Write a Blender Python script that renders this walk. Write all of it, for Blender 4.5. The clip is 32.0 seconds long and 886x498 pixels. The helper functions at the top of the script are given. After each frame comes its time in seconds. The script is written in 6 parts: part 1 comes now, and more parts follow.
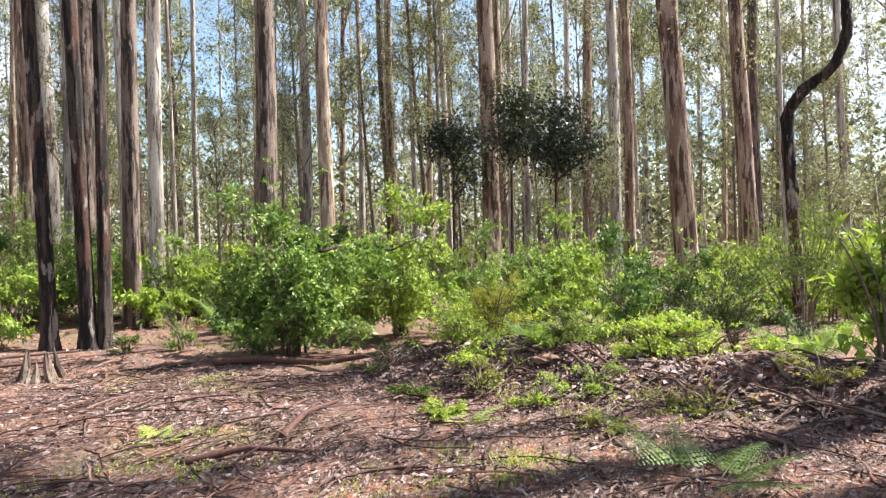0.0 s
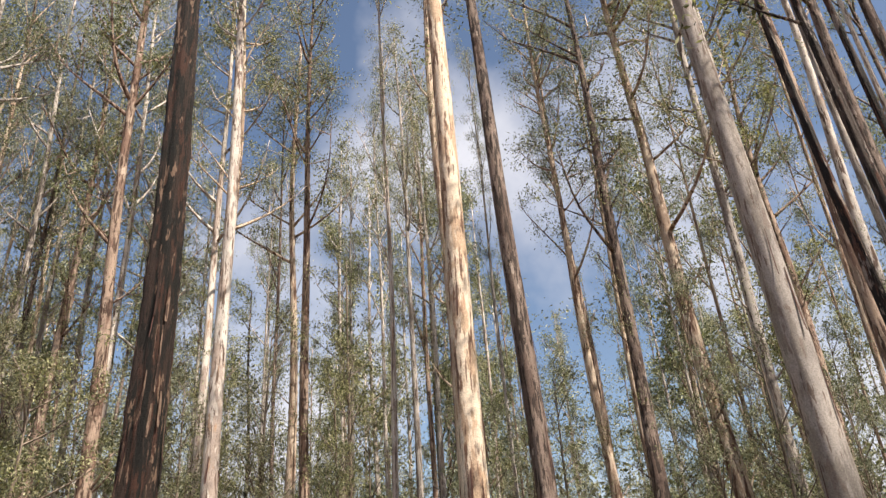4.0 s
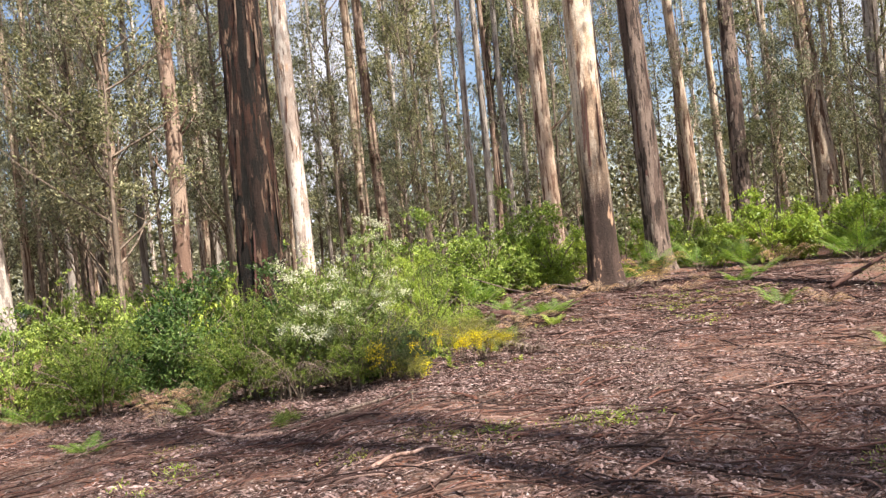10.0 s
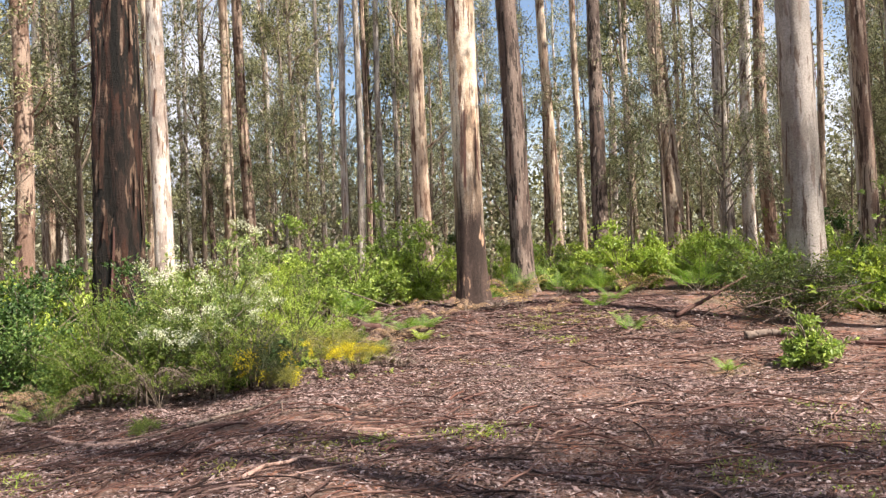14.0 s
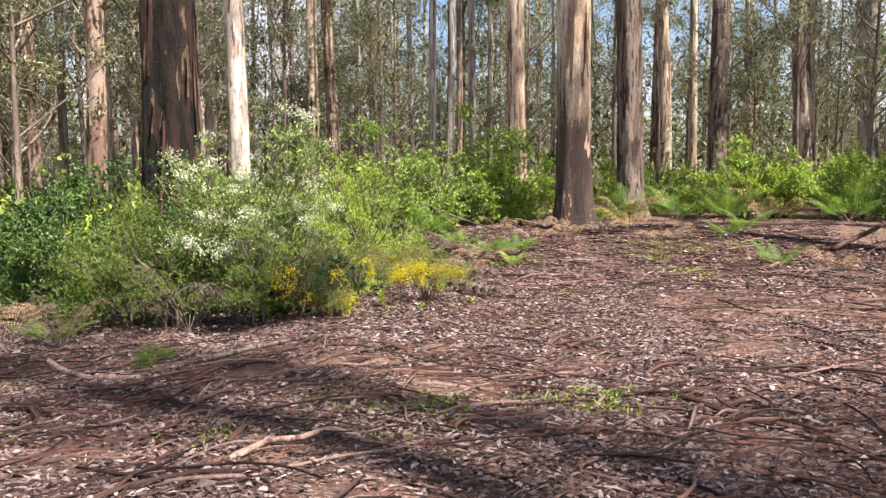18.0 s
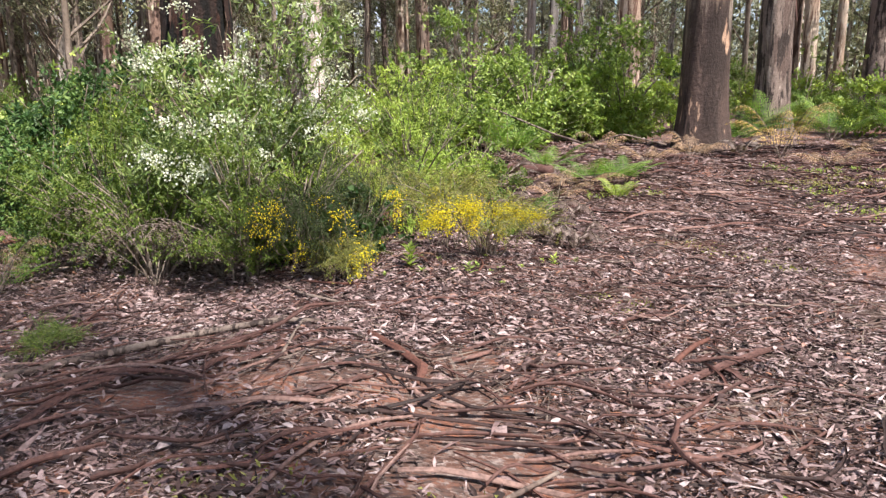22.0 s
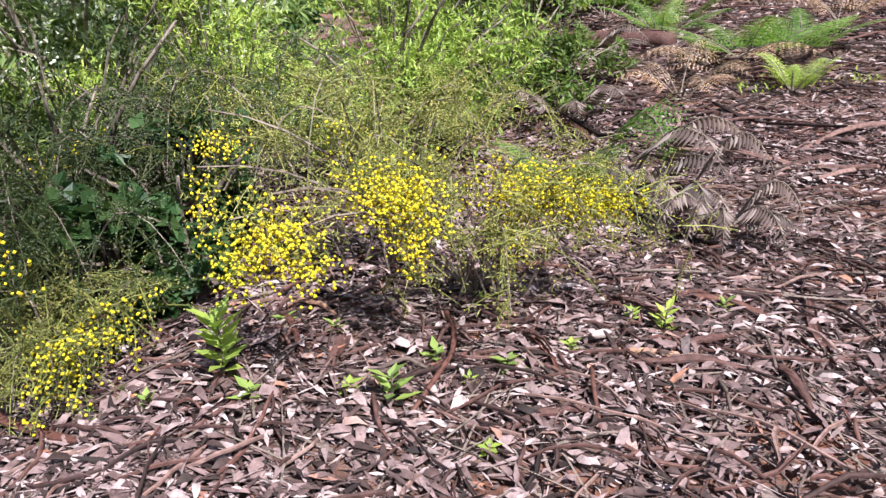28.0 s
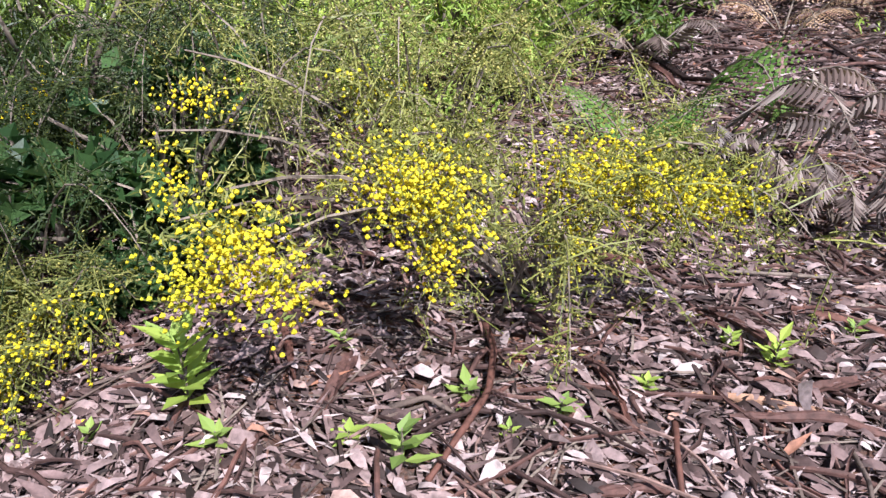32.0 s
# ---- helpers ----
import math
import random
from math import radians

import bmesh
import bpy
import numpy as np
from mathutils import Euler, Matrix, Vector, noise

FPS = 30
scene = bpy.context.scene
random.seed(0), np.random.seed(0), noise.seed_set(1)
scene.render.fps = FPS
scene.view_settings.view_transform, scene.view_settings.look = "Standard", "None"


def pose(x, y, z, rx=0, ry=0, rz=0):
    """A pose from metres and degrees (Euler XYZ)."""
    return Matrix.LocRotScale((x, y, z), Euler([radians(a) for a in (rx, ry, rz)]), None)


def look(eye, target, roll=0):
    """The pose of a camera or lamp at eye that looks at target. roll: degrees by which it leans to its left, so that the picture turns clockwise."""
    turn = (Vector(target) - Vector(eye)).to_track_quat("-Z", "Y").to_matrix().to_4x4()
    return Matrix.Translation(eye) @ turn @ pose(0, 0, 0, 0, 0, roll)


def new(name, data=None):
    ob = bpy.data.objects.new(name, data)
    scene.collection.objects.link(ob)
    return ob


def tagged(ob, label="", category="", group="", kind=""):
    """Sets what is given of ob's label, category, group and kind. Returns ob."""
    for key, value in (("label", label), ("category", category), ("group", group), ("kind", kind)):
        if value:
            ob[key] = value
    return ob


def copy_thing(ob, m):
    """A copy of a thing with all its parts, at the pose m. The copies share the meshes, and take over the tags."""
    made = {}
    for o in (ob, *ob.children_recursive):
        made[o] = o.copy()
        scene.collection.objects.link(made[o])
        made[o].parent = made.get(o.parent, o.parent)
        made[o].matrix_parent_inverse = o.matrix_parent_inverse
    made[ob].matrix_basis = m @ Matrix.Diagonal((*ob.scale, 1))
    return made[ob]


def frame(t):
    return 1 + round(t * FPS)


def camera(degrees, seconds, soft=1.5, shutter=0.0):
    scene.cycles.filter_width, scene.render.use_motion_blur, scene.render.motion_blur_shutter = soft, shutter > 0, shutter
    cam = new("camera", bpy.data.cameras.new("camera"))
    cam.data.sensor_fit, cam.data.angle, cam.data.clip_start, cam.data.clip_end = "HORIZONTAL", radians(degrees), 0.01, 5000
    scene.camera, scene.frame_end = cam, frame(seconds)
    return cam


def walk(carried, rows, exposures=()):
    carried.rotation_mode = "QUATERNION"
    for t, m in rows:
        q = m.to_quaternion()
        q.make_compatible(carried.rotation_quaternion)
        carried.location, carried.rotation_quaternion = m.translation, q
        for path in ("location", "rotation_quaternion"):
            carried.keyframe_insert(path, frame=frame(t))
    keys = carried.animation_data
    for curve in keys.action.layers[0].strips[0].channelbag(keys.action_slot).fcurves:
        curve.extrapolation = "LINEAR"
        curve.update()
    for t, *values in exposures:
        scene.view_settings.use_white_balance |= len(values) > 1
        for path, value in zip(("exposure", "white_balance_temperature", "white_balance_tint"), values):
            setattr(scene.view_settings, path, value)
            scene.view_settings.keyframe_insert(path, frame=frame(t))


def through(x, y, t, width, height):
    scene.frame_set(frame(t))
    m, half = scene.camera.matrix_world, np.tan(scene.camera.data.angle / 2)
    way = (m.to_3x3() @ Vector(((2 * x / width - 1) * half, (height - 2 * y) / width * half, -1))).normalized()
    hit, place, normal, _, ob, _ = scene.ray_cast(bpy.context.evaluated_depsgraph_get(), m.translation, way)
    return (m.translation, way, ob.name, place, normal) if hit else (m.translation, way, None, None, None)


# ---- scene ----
cam = camera(62.7, 32.0, soft=1.4)
PATH = [
    (0, (2.284, -0.777, 1.565), (3.924, 0.367, 1.561), -1.54),
    (0.5, (2.238, -0.666, 1.541), (3.625, 0.774, 1.5), -1.62),
    (1, (2.115, -0.569, 1.543), (3.191, 1.116, 1.497), -2.13),
    (1.5, (1.975, -0.497, 1.563), (2.719, 1.36, 1.574), -3.11),
    (2, (1.902, -0.415, 1.601), (2.324, 1.532, 1.774), -3.88),
    (2.5, (1.882, -0.367, 1.67), (2.064, 1.579, 2.096), -4.62),
    (3, (2.048, -0.451, 1.722), (2.075, 1.426, 2.413), -5.26),
    (3.5, (2.096, -0.573, 1.783), (2.032, 1.205, 2.696), -5.20),
    (5.5, (1.965, -0.519, 1.798), (1.395, 1.301, 2.402), -1.79),
    (6, (1.843, -0.453, 1.742), (1.159, 1.406, 2.012), -1.86),
    (6.5, (1.744, -0.317, 1.678), (1.043, 1.552, 1.804), -1.52),
    (7, (1.568, -0.258, 1.641), (0.834, 1.601, 1.698), -1.24),
    (7.5, (1.263, -0.275, 1.624), (0.512, 1.579, 1.627), -2.09),
    (8, (1.009, -0.213, 1.605), (0.262, 1.643, 1.588), -3.77),
    (8.5, (0.741, -0.091, 1.621), (0.04, 1.782, 1.606), -5.53),
    (9, (0.487, -0.079, 1.616), (-0.122, 1.826, 1.609), -6.75),
    (9.5, (0.289, -0.022, 1.624), (-0.194, 1.919, 1.619), -6.92),
    (10, (0.181, 0.075, 1.622), (-0.169, 2.044, 1.626), -6.08),
    (10.5, (0.083, 0.104, 1.618), (-0.107, 2.095, 1.641), -4.80),
    (11, (0.015, 0.052, 1.628), (-0.014, 2.051, 1.669), -3.80),
    (11.5, (-0.01, 0.036, 1.634), (0.073, 2.034, 1.686), -3.22),
    (12, (0.002, 0.016, 1.635), (0.127, 2.012, 1.693), -3.00),
    (12.5, (0.019, 0.002, 1.64), (0.139, 1.998, 1.698), -2.85),
    (13, (0.023, -0.015, 1.638), (0.116, 1.982, 1.688), -2.71),
    (13.5, (0.023, -0.026, 1.634), (0.079, 1.972, 1.669), -2.67),
    (14, (0.017, -0.029, 1.628), (0.037, 1.971, 1.643), -2.51),
    (14.5, (0.004, -0.022, 1.622), (-0.011, 1.978, 1.61), -2.15),
    (15, (-0.011, 0.024, 1.591), (-0.08, 2.022, 1.538), -2.01),
    (15.5, (-0.043, 0.213, 1.533), (-0.191, 2.205, 1.429), -2.63),
    (17.5, (-0.078, 1.904, 1.346), (-0.328, 3.884, 1.203), -1.76),
    (18, (-0.084, 2.17, 1.335), (-0.312, 4.148, 1.155), -0.70),
    (18.5, (-0.022, 2.478, 1.305), (-0.29, 4.447, 1.077), 0.23),
    (19, (0.017, 2.759, 1.291), (-0.325, 4.71, 1.015), 0.56),
    (19.5, (-0.019, 3.079, 1.277), (-0.407, 5.015, 0.961), 0.61),
    (20, (-0.0, 3.403, 1.247), (-0.418, 5.328, 0.898), 0.79),
    (20.5, (0.011, 3.736, 1.246), (-0.447, 5.646, 0.87), 0.77),
    (21, (-0.069, 4.102, 1.228), (-0.561, 6.0, 0.835), 0.34),
    (21.5, (-0.097, 4.413, 1.212), (-0.594, 6.308, 0.811), -0.10),
    (22, (-0.14, 4.734, 1.21), (-0.634, 6.628, 0.8), -0.29),
    (22.5, (-0.227, 5.039, 1.202), (-0.72, 6.932, 0.788), -0.61),
    (23, (-0.234, 5.314, 1.172), (-0.727, 7.206, 0.748), -1.02),
    (23.5, (-0.198, 5.623, 1.165), (-0.697, 7.505, 0.705), -1.04),
    (24, (-0.206, 5.92, 1.143), (-0.717, 7.781, 0.621), 0.03),
    (24.5, (-0.109, 6.198, 1.119), (-0.659, 8.029, 0.533), 1.32),
    (26.5, (-0.247, 7.307, 0.985), (-0.948, 9.065, 0.337), -1.57),
    (27, (-0.382, 7.542, 0.982), (-1.093, 9.283, 0.301), -2.09),
    (27.5, (-0.436, 7.769, 0.966), (-1.168, 9.49, 0.257), -2.78),
    (28, (-0.482, 7.999, 0.957), (-1.237, 9.696, 0.216), -3.16),
    (28.5, (-0.571, 8.182, 0.943), (-1.337, 9.861, 0.171), -3.32),
    (29, (-0.627, 8.307, 0.93), (-1.396, 9.97, 0.126), -3.13),
    (29.5, (-0.635, 8.386, 0.931), (-1.405, 10.032, 0.095), -2.84),
    (30, (-0.634, 8.411, 0.925), (-1.387, 10.05, 0.06), -3.02),
    (30.5, (-0.602, 8.428, 0.918), (-1.313, 10.069, 0.023), -3.29),
    (31, (-0.599, 8.432, 0.915), (-1.284, 10.071, -0.004), -3.00),
    (31.5, (-0.615, 8.429, 0.915), (-1.341, 10.045, -0.012), -2.58),
    (32, (-0.634, 8.424, 0.916), (-1.503, 9.975, -0.001), -2.71),
]
walk(cam, [(t, look(eye, target, roll)) for t, eye, target, roll in PATH], [(0, 1.76, 6300, 8), (2, 1.50, 6300, 6), (3.5, 0.98, 6860, 12), (5.5, 0.98, 6660, 10), (6, 1.02, 6660, 10), (7, 1.21, 6660, 12), (9, 1.30, 6710, 13), (14, 1.39, 6710, 12), (18, 1.36, 6460, 12), (22, 1.20, 6090, 13), (24, 1.13, 5910, 14), (28, 1.17, 5620, 14), (32, 1.10, 5470, 14)])

# ---- light ----
SUN_TO = Vector((0.74, -0.50, 1.12)).normalized()
world = bpy.data.worlds.new("world")
scene.world = world
world.use_nodes = True
wn, wl = world.node_tree.nodes, world.node_tree.links
sky = wn.new("ShaderNodeTexSky")
sky.sky_type, sky.sun_disc = "NISHITA", False
sky.sun_elevation = math.asin(SUN_TO.z)
sky.sun_rotation = math.atan2(SUN_TO.x, SUN_TO.y)
coord = wn.new("ShaderNodeTexCoord")
cloud = wn.new("ShaderNodeTexNoise")
cloud.inputs["Scale"].default_value, cloud.inputs["Detail"].default_value = 2.6, 6
cloud_ramp = wn.new("ShaderNodeValToRGB")
cloud_ramp.color_ramp.elements[0].position, cloud_ramp.color_ramp.elements[1].position = 0.46, 0.64
cloud_mix = wn.new("ShaderNodeMix")
cloud_mix.data_type = "RGBA"
cloud_mix.inputs["B"].default_value = (5.6, 5.8, 6.5, 1)
wl.new(coord.outputs["Generated"], cloud.inputs["Vector"])
wl.new(cloud.outputs["Fac"], cloud_ramp.inputs[0])
wl.new(cloud_ramp.outputs[0], cloud_mix.inputs["Factor"])
wl.new(sky.outputs[0], cloud_mix.inputs["A"])
wl.new(cloud_mix.outputs["Result"], wn["Background"].inputs[0])
wn["Background"].inputs[1].default_value = 0.078
sun = new("sun", bpy.data.lights.new("sun", "SUN"))
sun.data.energy, sun.data.angle, sun.data.color = 5.0, radians(0.55), (1.0, 0.93, 0.82)
sun.matrix_world = look(SUN_TO * 60, (0, 0, 0))

rng = np.random.default_rng(11)


# ---- materials ----
def shader(name, rough=0.8):
    m = bpy.data.materials.new(name)
    m.use_nodes = True
    b = m.node_tree.nodes["Principled BSDF"]
    b.inputs["Roughness"].default_value = rough
    b.inputs["Specular IOR Level"].default_value = 0.3
    return m, m.node_tree.nodes, m.node_tree.links, b


def ramp(nodes, links, fac, stops):
    r = nodes.new("ShaderNodeValToRGB")
    e = r.color_ramp.elements
    e[0].position, e[0].color = stops[0][0], (*stops[0][1], 1)
    e[1].position, e[1].color = stops[-1][0], (*stops[-1][1], 1)
    for p, c in stops[1:-1]:
        s = e.new(p)
        s.color = (*c, 1)
    links.new(fac, r.inputs[0])
    return r.outputs[0]


def noise_of(nodes, links, vec, scale, detail=4, rough=0.55):
    n = nodes.new("ShaderNodeTexNoise")
    n.inputs["Scale"].default_value, n.inputs["Detail"].default_value = scale, detail
    n.inputs["Roughness"].default_value = rough
    links.new(vec, n.inputs["Vector"])
    return n.outputs["Fac"]


def mix_of(nodes, links, fac, a, b, how="MIX"):
    x = nodes.new("ShaderNodeMix")
    x.data_type, x.blend_type = "RGBA", how
    for socket, v in (("Factor", fac), ("A", a), ("B", b)):
        if isinstance(v, (int, float)):
            x.inputs[socket].default_value = v
        elif isinstance(v, tuple):
            x.inputs[socket].default_value = (*v, 1)
        else:
            links.new(v, x.inputs[socket])
    return x.outputs["Result"]


def bump_of(nodes, links, b, height, strength, distance):
    n = nodes.new("ShaderNodeBump")
    n.inputs["Strength"].default_value, n.inputs["Distance"].default_value = strength, distance
    links.new(height, n.inputs["Height"])
    links.new(n.outputs[0], b.inputs["Normal"])


def bark_material(name, main, second, streak, cover=0.5, flake=0.5, grain=7.0, depth=0.03, fleck=None, lower=None, chip=0.37):
    """Bark with long upright streaks, flaking patches and fine grain."""
    m, n, l, b = shader(name, 0.82)
    c, info = n.new("ShaderNodeTexCoord"), n.new("ShaderNodeObjectInfo")
    shift = n.new("ShaderNodeVectorMath")
    shift.operation = "MULTIPLY_ADD"
    shift.inputs[1].default_value = (37, 53, 71)
    l.new(info.outputs["Random"], shift.inputs[0])
    l.new(c.outputs["Object"], shift.inputs[2])
    flat = n.new("ShaderNodeMapping")
    flat.inputs["Scale"].default_value = (1, 1, 0.12)
    l.new(shift.outputs[0], flat.inputs["Vector"])
    tall = n.new("ShaderNodeMapping")
    tall.inputs["Scale"].default_value = (1, 1, 0.22)
    l.new(shift.outputs[0], tall.inputs["Vector"])
    streaks = noise_of(n, l, flat.outputs[0], grain, 6, 0.65)
    patches = noise_of(n, l, tall.outputs[0], 2.6, 5, 0.6)
    fine = noise_of(n, l, shift.outputs[0], 26, 5, 0.7)
    base = ramp(n, l, patches, [(0.46, second), (0.46 + 0.05 * flake, main), (0.75, tuple(min(1, v * 1.15) for v in main))])
    if lower:
        sep, add = n.new("ShaderNodeSeparateXYZ"), n.new("ShaderNodeMath")
        l.new(c.outputs["Object"], sep.inputs[0])
        add.operation = "MULTIPLY_ADD"
        l.new(streaks, add.inputs[0])
        add.inputs[1].default_value = lower[2]
        l.new(sep.outputs["Z"], add.inputs[2])
        edge = n.new("ShaderNodeMapRange")
        edge.inputs["From Min"].default_value, edge.inputs["From Max"].default_value = lower[1] + 1.2, lower[1] - 1.2
        l.new(add.outputs[0], edge.inputs["Value"])
        base = mix_of(n, l, edge.outputs[0], base, ramp(n, l, patches, [(0.40, tuple(0.55 * v for v in lower[0])), (0.48, lower[0]), (0.62, tuple(1.5 * v for v in lower[0]))]))
        streak = mix_of(n, l, edge.outputs[0], streak, tuple(0.62 * v for v in lower[0]))
    mask = ramp(n, l, streaks, [(cover - 0.016, (1, 1, 1)), (cover + 0.014, (0, 0, 0))])
    col = mix_of(n, l, mask, base, streak)
    if fleck:
        spots = noise_of(n, l, tall.outputs[0], 5.5, 4, 0.6)
        col = mix_of(n, l, ramp(n, l, spots, [(fleck[1], (0, 0, 0)), (fleck[1] + 0.03, (1, 1, 1))]), col, fleck[0])
    plate = n.new("ShaderNodeMapping")
    plate.inputs["Scale"].default_value = (1, 1, 0.13)
    l.new(shift.outputs[0], plate.inputs["Vector"])
    chips = noise_of(n, l, plate.outputs[0], 9, 3, 0.55)
    col = mix_of(n, l, ramp(n, l, chips, [(chip - 0.012, (0.85, 0.85, 0.85)), (chip + 0.012, (0, 0, 0))]), col, streak)
    grey = ramp(n, l, fine, [(0.28, (0.55, 0.55, 0.55)), (0.68, (1.18, 1.18, 1.18))])
    col = mix_of(n, l, 1.0, col, grey, "MULTIPLY")
    l.new(col, b.inputs["Base Color"])
    h = mix_of(n, l, 0.3, mix_of(n, l, 0.5, streaks, chips), fine)
    bump_of(n, l, b, h, 1.0, 1.8 * depth)
    return m


def leaf_material(name, dark, mid, light, through=0.35, rough=0.45):
    """Leaves: colour varies leaf by leaf and plant by plant; some light passes through."""
    m, n, l, b = shader(name, rough)
    geo, info = n.new("ShaderNodeNewGeometry"), n.new("ShaderNodeObjectInfo")
    col = ramp(n, l, geo.outputs["Random Per Island"], [(0.0, dark), (0.5, mid), (1.0, light)])
    tone = ramp(n, l, info.outputs["Random"], [(0.0, (0.75, 0.8, 0.8)), (1.0, (1.15, 1.1, 1.0))])
    col = mix_of(n, l, 1.0, col, tone, "MULTIPLY")
    l.new(col, b.inputs["Base Color"])
    t = n.new("ShaderNodeBsdfTranslucent")
    l.new(mix_of(n, l, 1.0, col, (1.25, 1.3, 0.7), "MULTIPLY"), t.inputs["Color"])
    mx = n.new("ShaderNodeMixShader")
    mx.inputs[0].default_value = through
    l.new(b.outputs[0], mx.inputs[1])
    l.new(t.outputs[0], mx.inputs[2])
    l.new(mx.outputs[0], n["Material Output"].inputs[0])
    return m


def litter_material(name, stops, rough=0.75):
    m, n, l, b = shader(name, rough)
    geo, c = n.new("ShaderNodeNewGeometry"), n.new("ShaderNodeTexCoord")
    col = ramp(n, l, geo.outputs["Random Per Island"], stops)
    fine = noise_of(n, l, c.outputs["Object"], 60, 4, 0.6)
    col = mix_of(n, l, 1.0, col, ramp(n, l, fine, [(0.3, (0.5, 0.5, 0.5)), (0.7, (1.25, 1.25, 1.25))]), "MULTIPLY")
    l.new(col, b.inputs["Base Color"])
    bump_of(n, l, b, fine, 0.4, 0.004)
    return m


def ground_material():
    m, n, l, b = shader("forest_floor", 0.95)
    c = n.new("ShaderNodeTexCoord")
    o = c.outputs["Object"]
    big = noise_of(n, l, o, 0.35, 5)
    mid = noise_of(n, l, o, 2.4, 6, 0.65)
    stretch = n.new("ShaderNodeMapping")
    stretch.inputs["Scale"].default_value = (1, 1.7, 1)
    stretch.inputs["Rotation"].default_value = (0, 0, 0.5)
    l.new(o, stretch.inputs["Vector"])
    shred = noise_of(n, l, stretch.outputs[0], 16, 8, 0.8)
    soil = ramp(n, l, mid, [(0.3, (0.060, 0.036, 0.028)), (0.5, (0.14, 0.068, 0.048)), (0.66, (0.29, 0.112, 0.064))])
    v = n.new("ShaderNodeTexVoronoi")
    v.inputs["Scale"].default_value = 30
    l.new(stretch.outputs[0], v.inputs["Vector"])
    chip = ramp(n, l, v.outputs["Color"], [(0.1, (0.055, 0.037, 0.032)), (0.5, (0.15, 0.104, 0.088)), (0.9, (0.34, 0.265, 0.235))])
    some = ramp(n, l, shred, [(0.47, (0, 0, 0)), (0.56, (1, 1, 1))])
    col = mix_of(n, l, some, soil, chip)
    moss = ramp(n, l, big, [(0.56, (0, 0, 0)), (0.72, (0.6, 0.6, 0.6))])
    col = mix_of(n, l, moss, col, mix_of(n, l, 0.5, col, (0.13, 0.16, 0.05)))
    l.new(col, b.inputs["Base Color"])
    bump_of(n, l, b, mix_of(n, l, 0.5, shred, v.outputs["Distance"]), 0.9, 0.03)
    return m


BARK = {
    "p": bark_material("pale_bark", (0.64, 0.575, 0.52), (0.40, 0.325, 0.285), (0.14, 0.092, 0.072), 0.42, 0.6, 6, 0.03, ((0.42, 0.29, 0.21), 0.62)),
    "g": bark_material("grey_bark", (0.47, 0.42, 0.38), (0.26, 0.22, 0.195), (0.10, 0.074, 0.062), 0.43, 0.6, 7, 0.03, ((0.58, 0.52, 0.46), 0.64)),
    "t": bark_material("tan_bark", (0.58, 0.46, 0.36), (0.36, 0.26, 0.195), (0.14, 0.078, 0.055), 0.44, 0.6, 7, 0.03, ((0.66, 0.58, 0.49), 0.63)),
    "b": bark_material("brown_bark", (0.38, 0.28, 0.22), (0.23, 0.145, 0.11), (0.085, 0.05, 0.038), 0.46, 0.6, 7, 0.04, ((0.54, 0.43, 0.345), 0.62)),
    "d": bark_material("dark_bark", (0.23, 0.172, 0.145), (0.14, 0.096, 0.08), (0.048, 0.034, 0.029), 0.47, 0.5, 9, 0.06, ((0.38, 0.31, 0.265), 0.63)),
    # dark red bark, deepened so its colour carries the trunk's shade
    "r": bark_material("red_bark", (0.030, 0.017, 0.013), (0.055, 0.023, 0.015), (0.006, 0.005, 0.004), 0.475, 0.7, 4.5, 0.10, ((0.20, 0.13, 0.092), 0.585), None, 0.46),
    "m": bark_material("half_shed_bark", (0.72, 0.60, 0.475), (0.52, 0.375, 0.265), (0.20, 0.115, 0.08), 0.42, 0.7, 6, 0.03, ((0.47, 0.30, 0.205), 0.62), ((0.062, 0.040, 0.033), 5.7, 5.4)),
    "s": bark_material("smooth_grey_bark", (0.37, 0.33, 0.305), (0.27, 0.235, 0.21), (0.15, 0.105, 0.085), 0.40, 0.8, 4, 0.012, ((0.25, 0.20, 0.175), 0.585), None, 0.37),
    "k": bark_material("charred_bark", (0.075, 0.056, 0.048), (0.105, 0.05, 0.036), (0.018, 0.014, 0.013), 0.50, 0.6, 10, 0.07, ((0.30, 0.25, 0.22), 0.58)),
    "f": bark_material("flaking_bark", (0.17, 0.115, 0.085), (0.07, 0.036, 0.024), (0.03, 0.015, 0.011), 0.48, 0.8, 9, 0.03),
}
TWIG = bark_material("twig_bark", (0.24, 0.19, 0.15), (0.17, 0.13, 0.10), (0.09, 0.07, 0.055), 0.45, 0.5, 30, 0.004)
DEADWOOD = bark_material("dead_wood", (0.21, 0.16, 0.13), (0.13, 0.092, 0.075), (0.055, 0.038, 0.032), 0.45, 0.5, 16, 0.01)
# wide dark-to-pale spread paints lit leaves and dark gaps into the crowns
GUM = leaf_material("gum_leaves", (0.04, 0.048, 0.026), (0.165, 0.175, 0.10), (0.46, 0.46, 0.30), 0.3)
GUM_GREY = leaf_material("grey_gum_leaves", (0.055, 0.06, 0.04), (0.20, 0.205, 0.145), (0.50, 0.50, 0.38), 0.3)
BLACK_LEAF = leaf_material("dark_needles", (0.02, 0.026, 0.018), (0.035, 0.045, 0.03), (0.06, 0.07, 0.05), 0.15)
HAZEL = leaf_material("hazel_leaves", (0.12, 0.185, 0.045), (0.235, 0.325, 0.08), (0.41, 0.49, 0.14), 0.33)
HAZEL_DARK = leaf_material("dark_green_leaves", (0.032, 0.07, 0.024), (0.058, 0.115, 0.036), (0.105, 0.17, 0.056), 0.3)
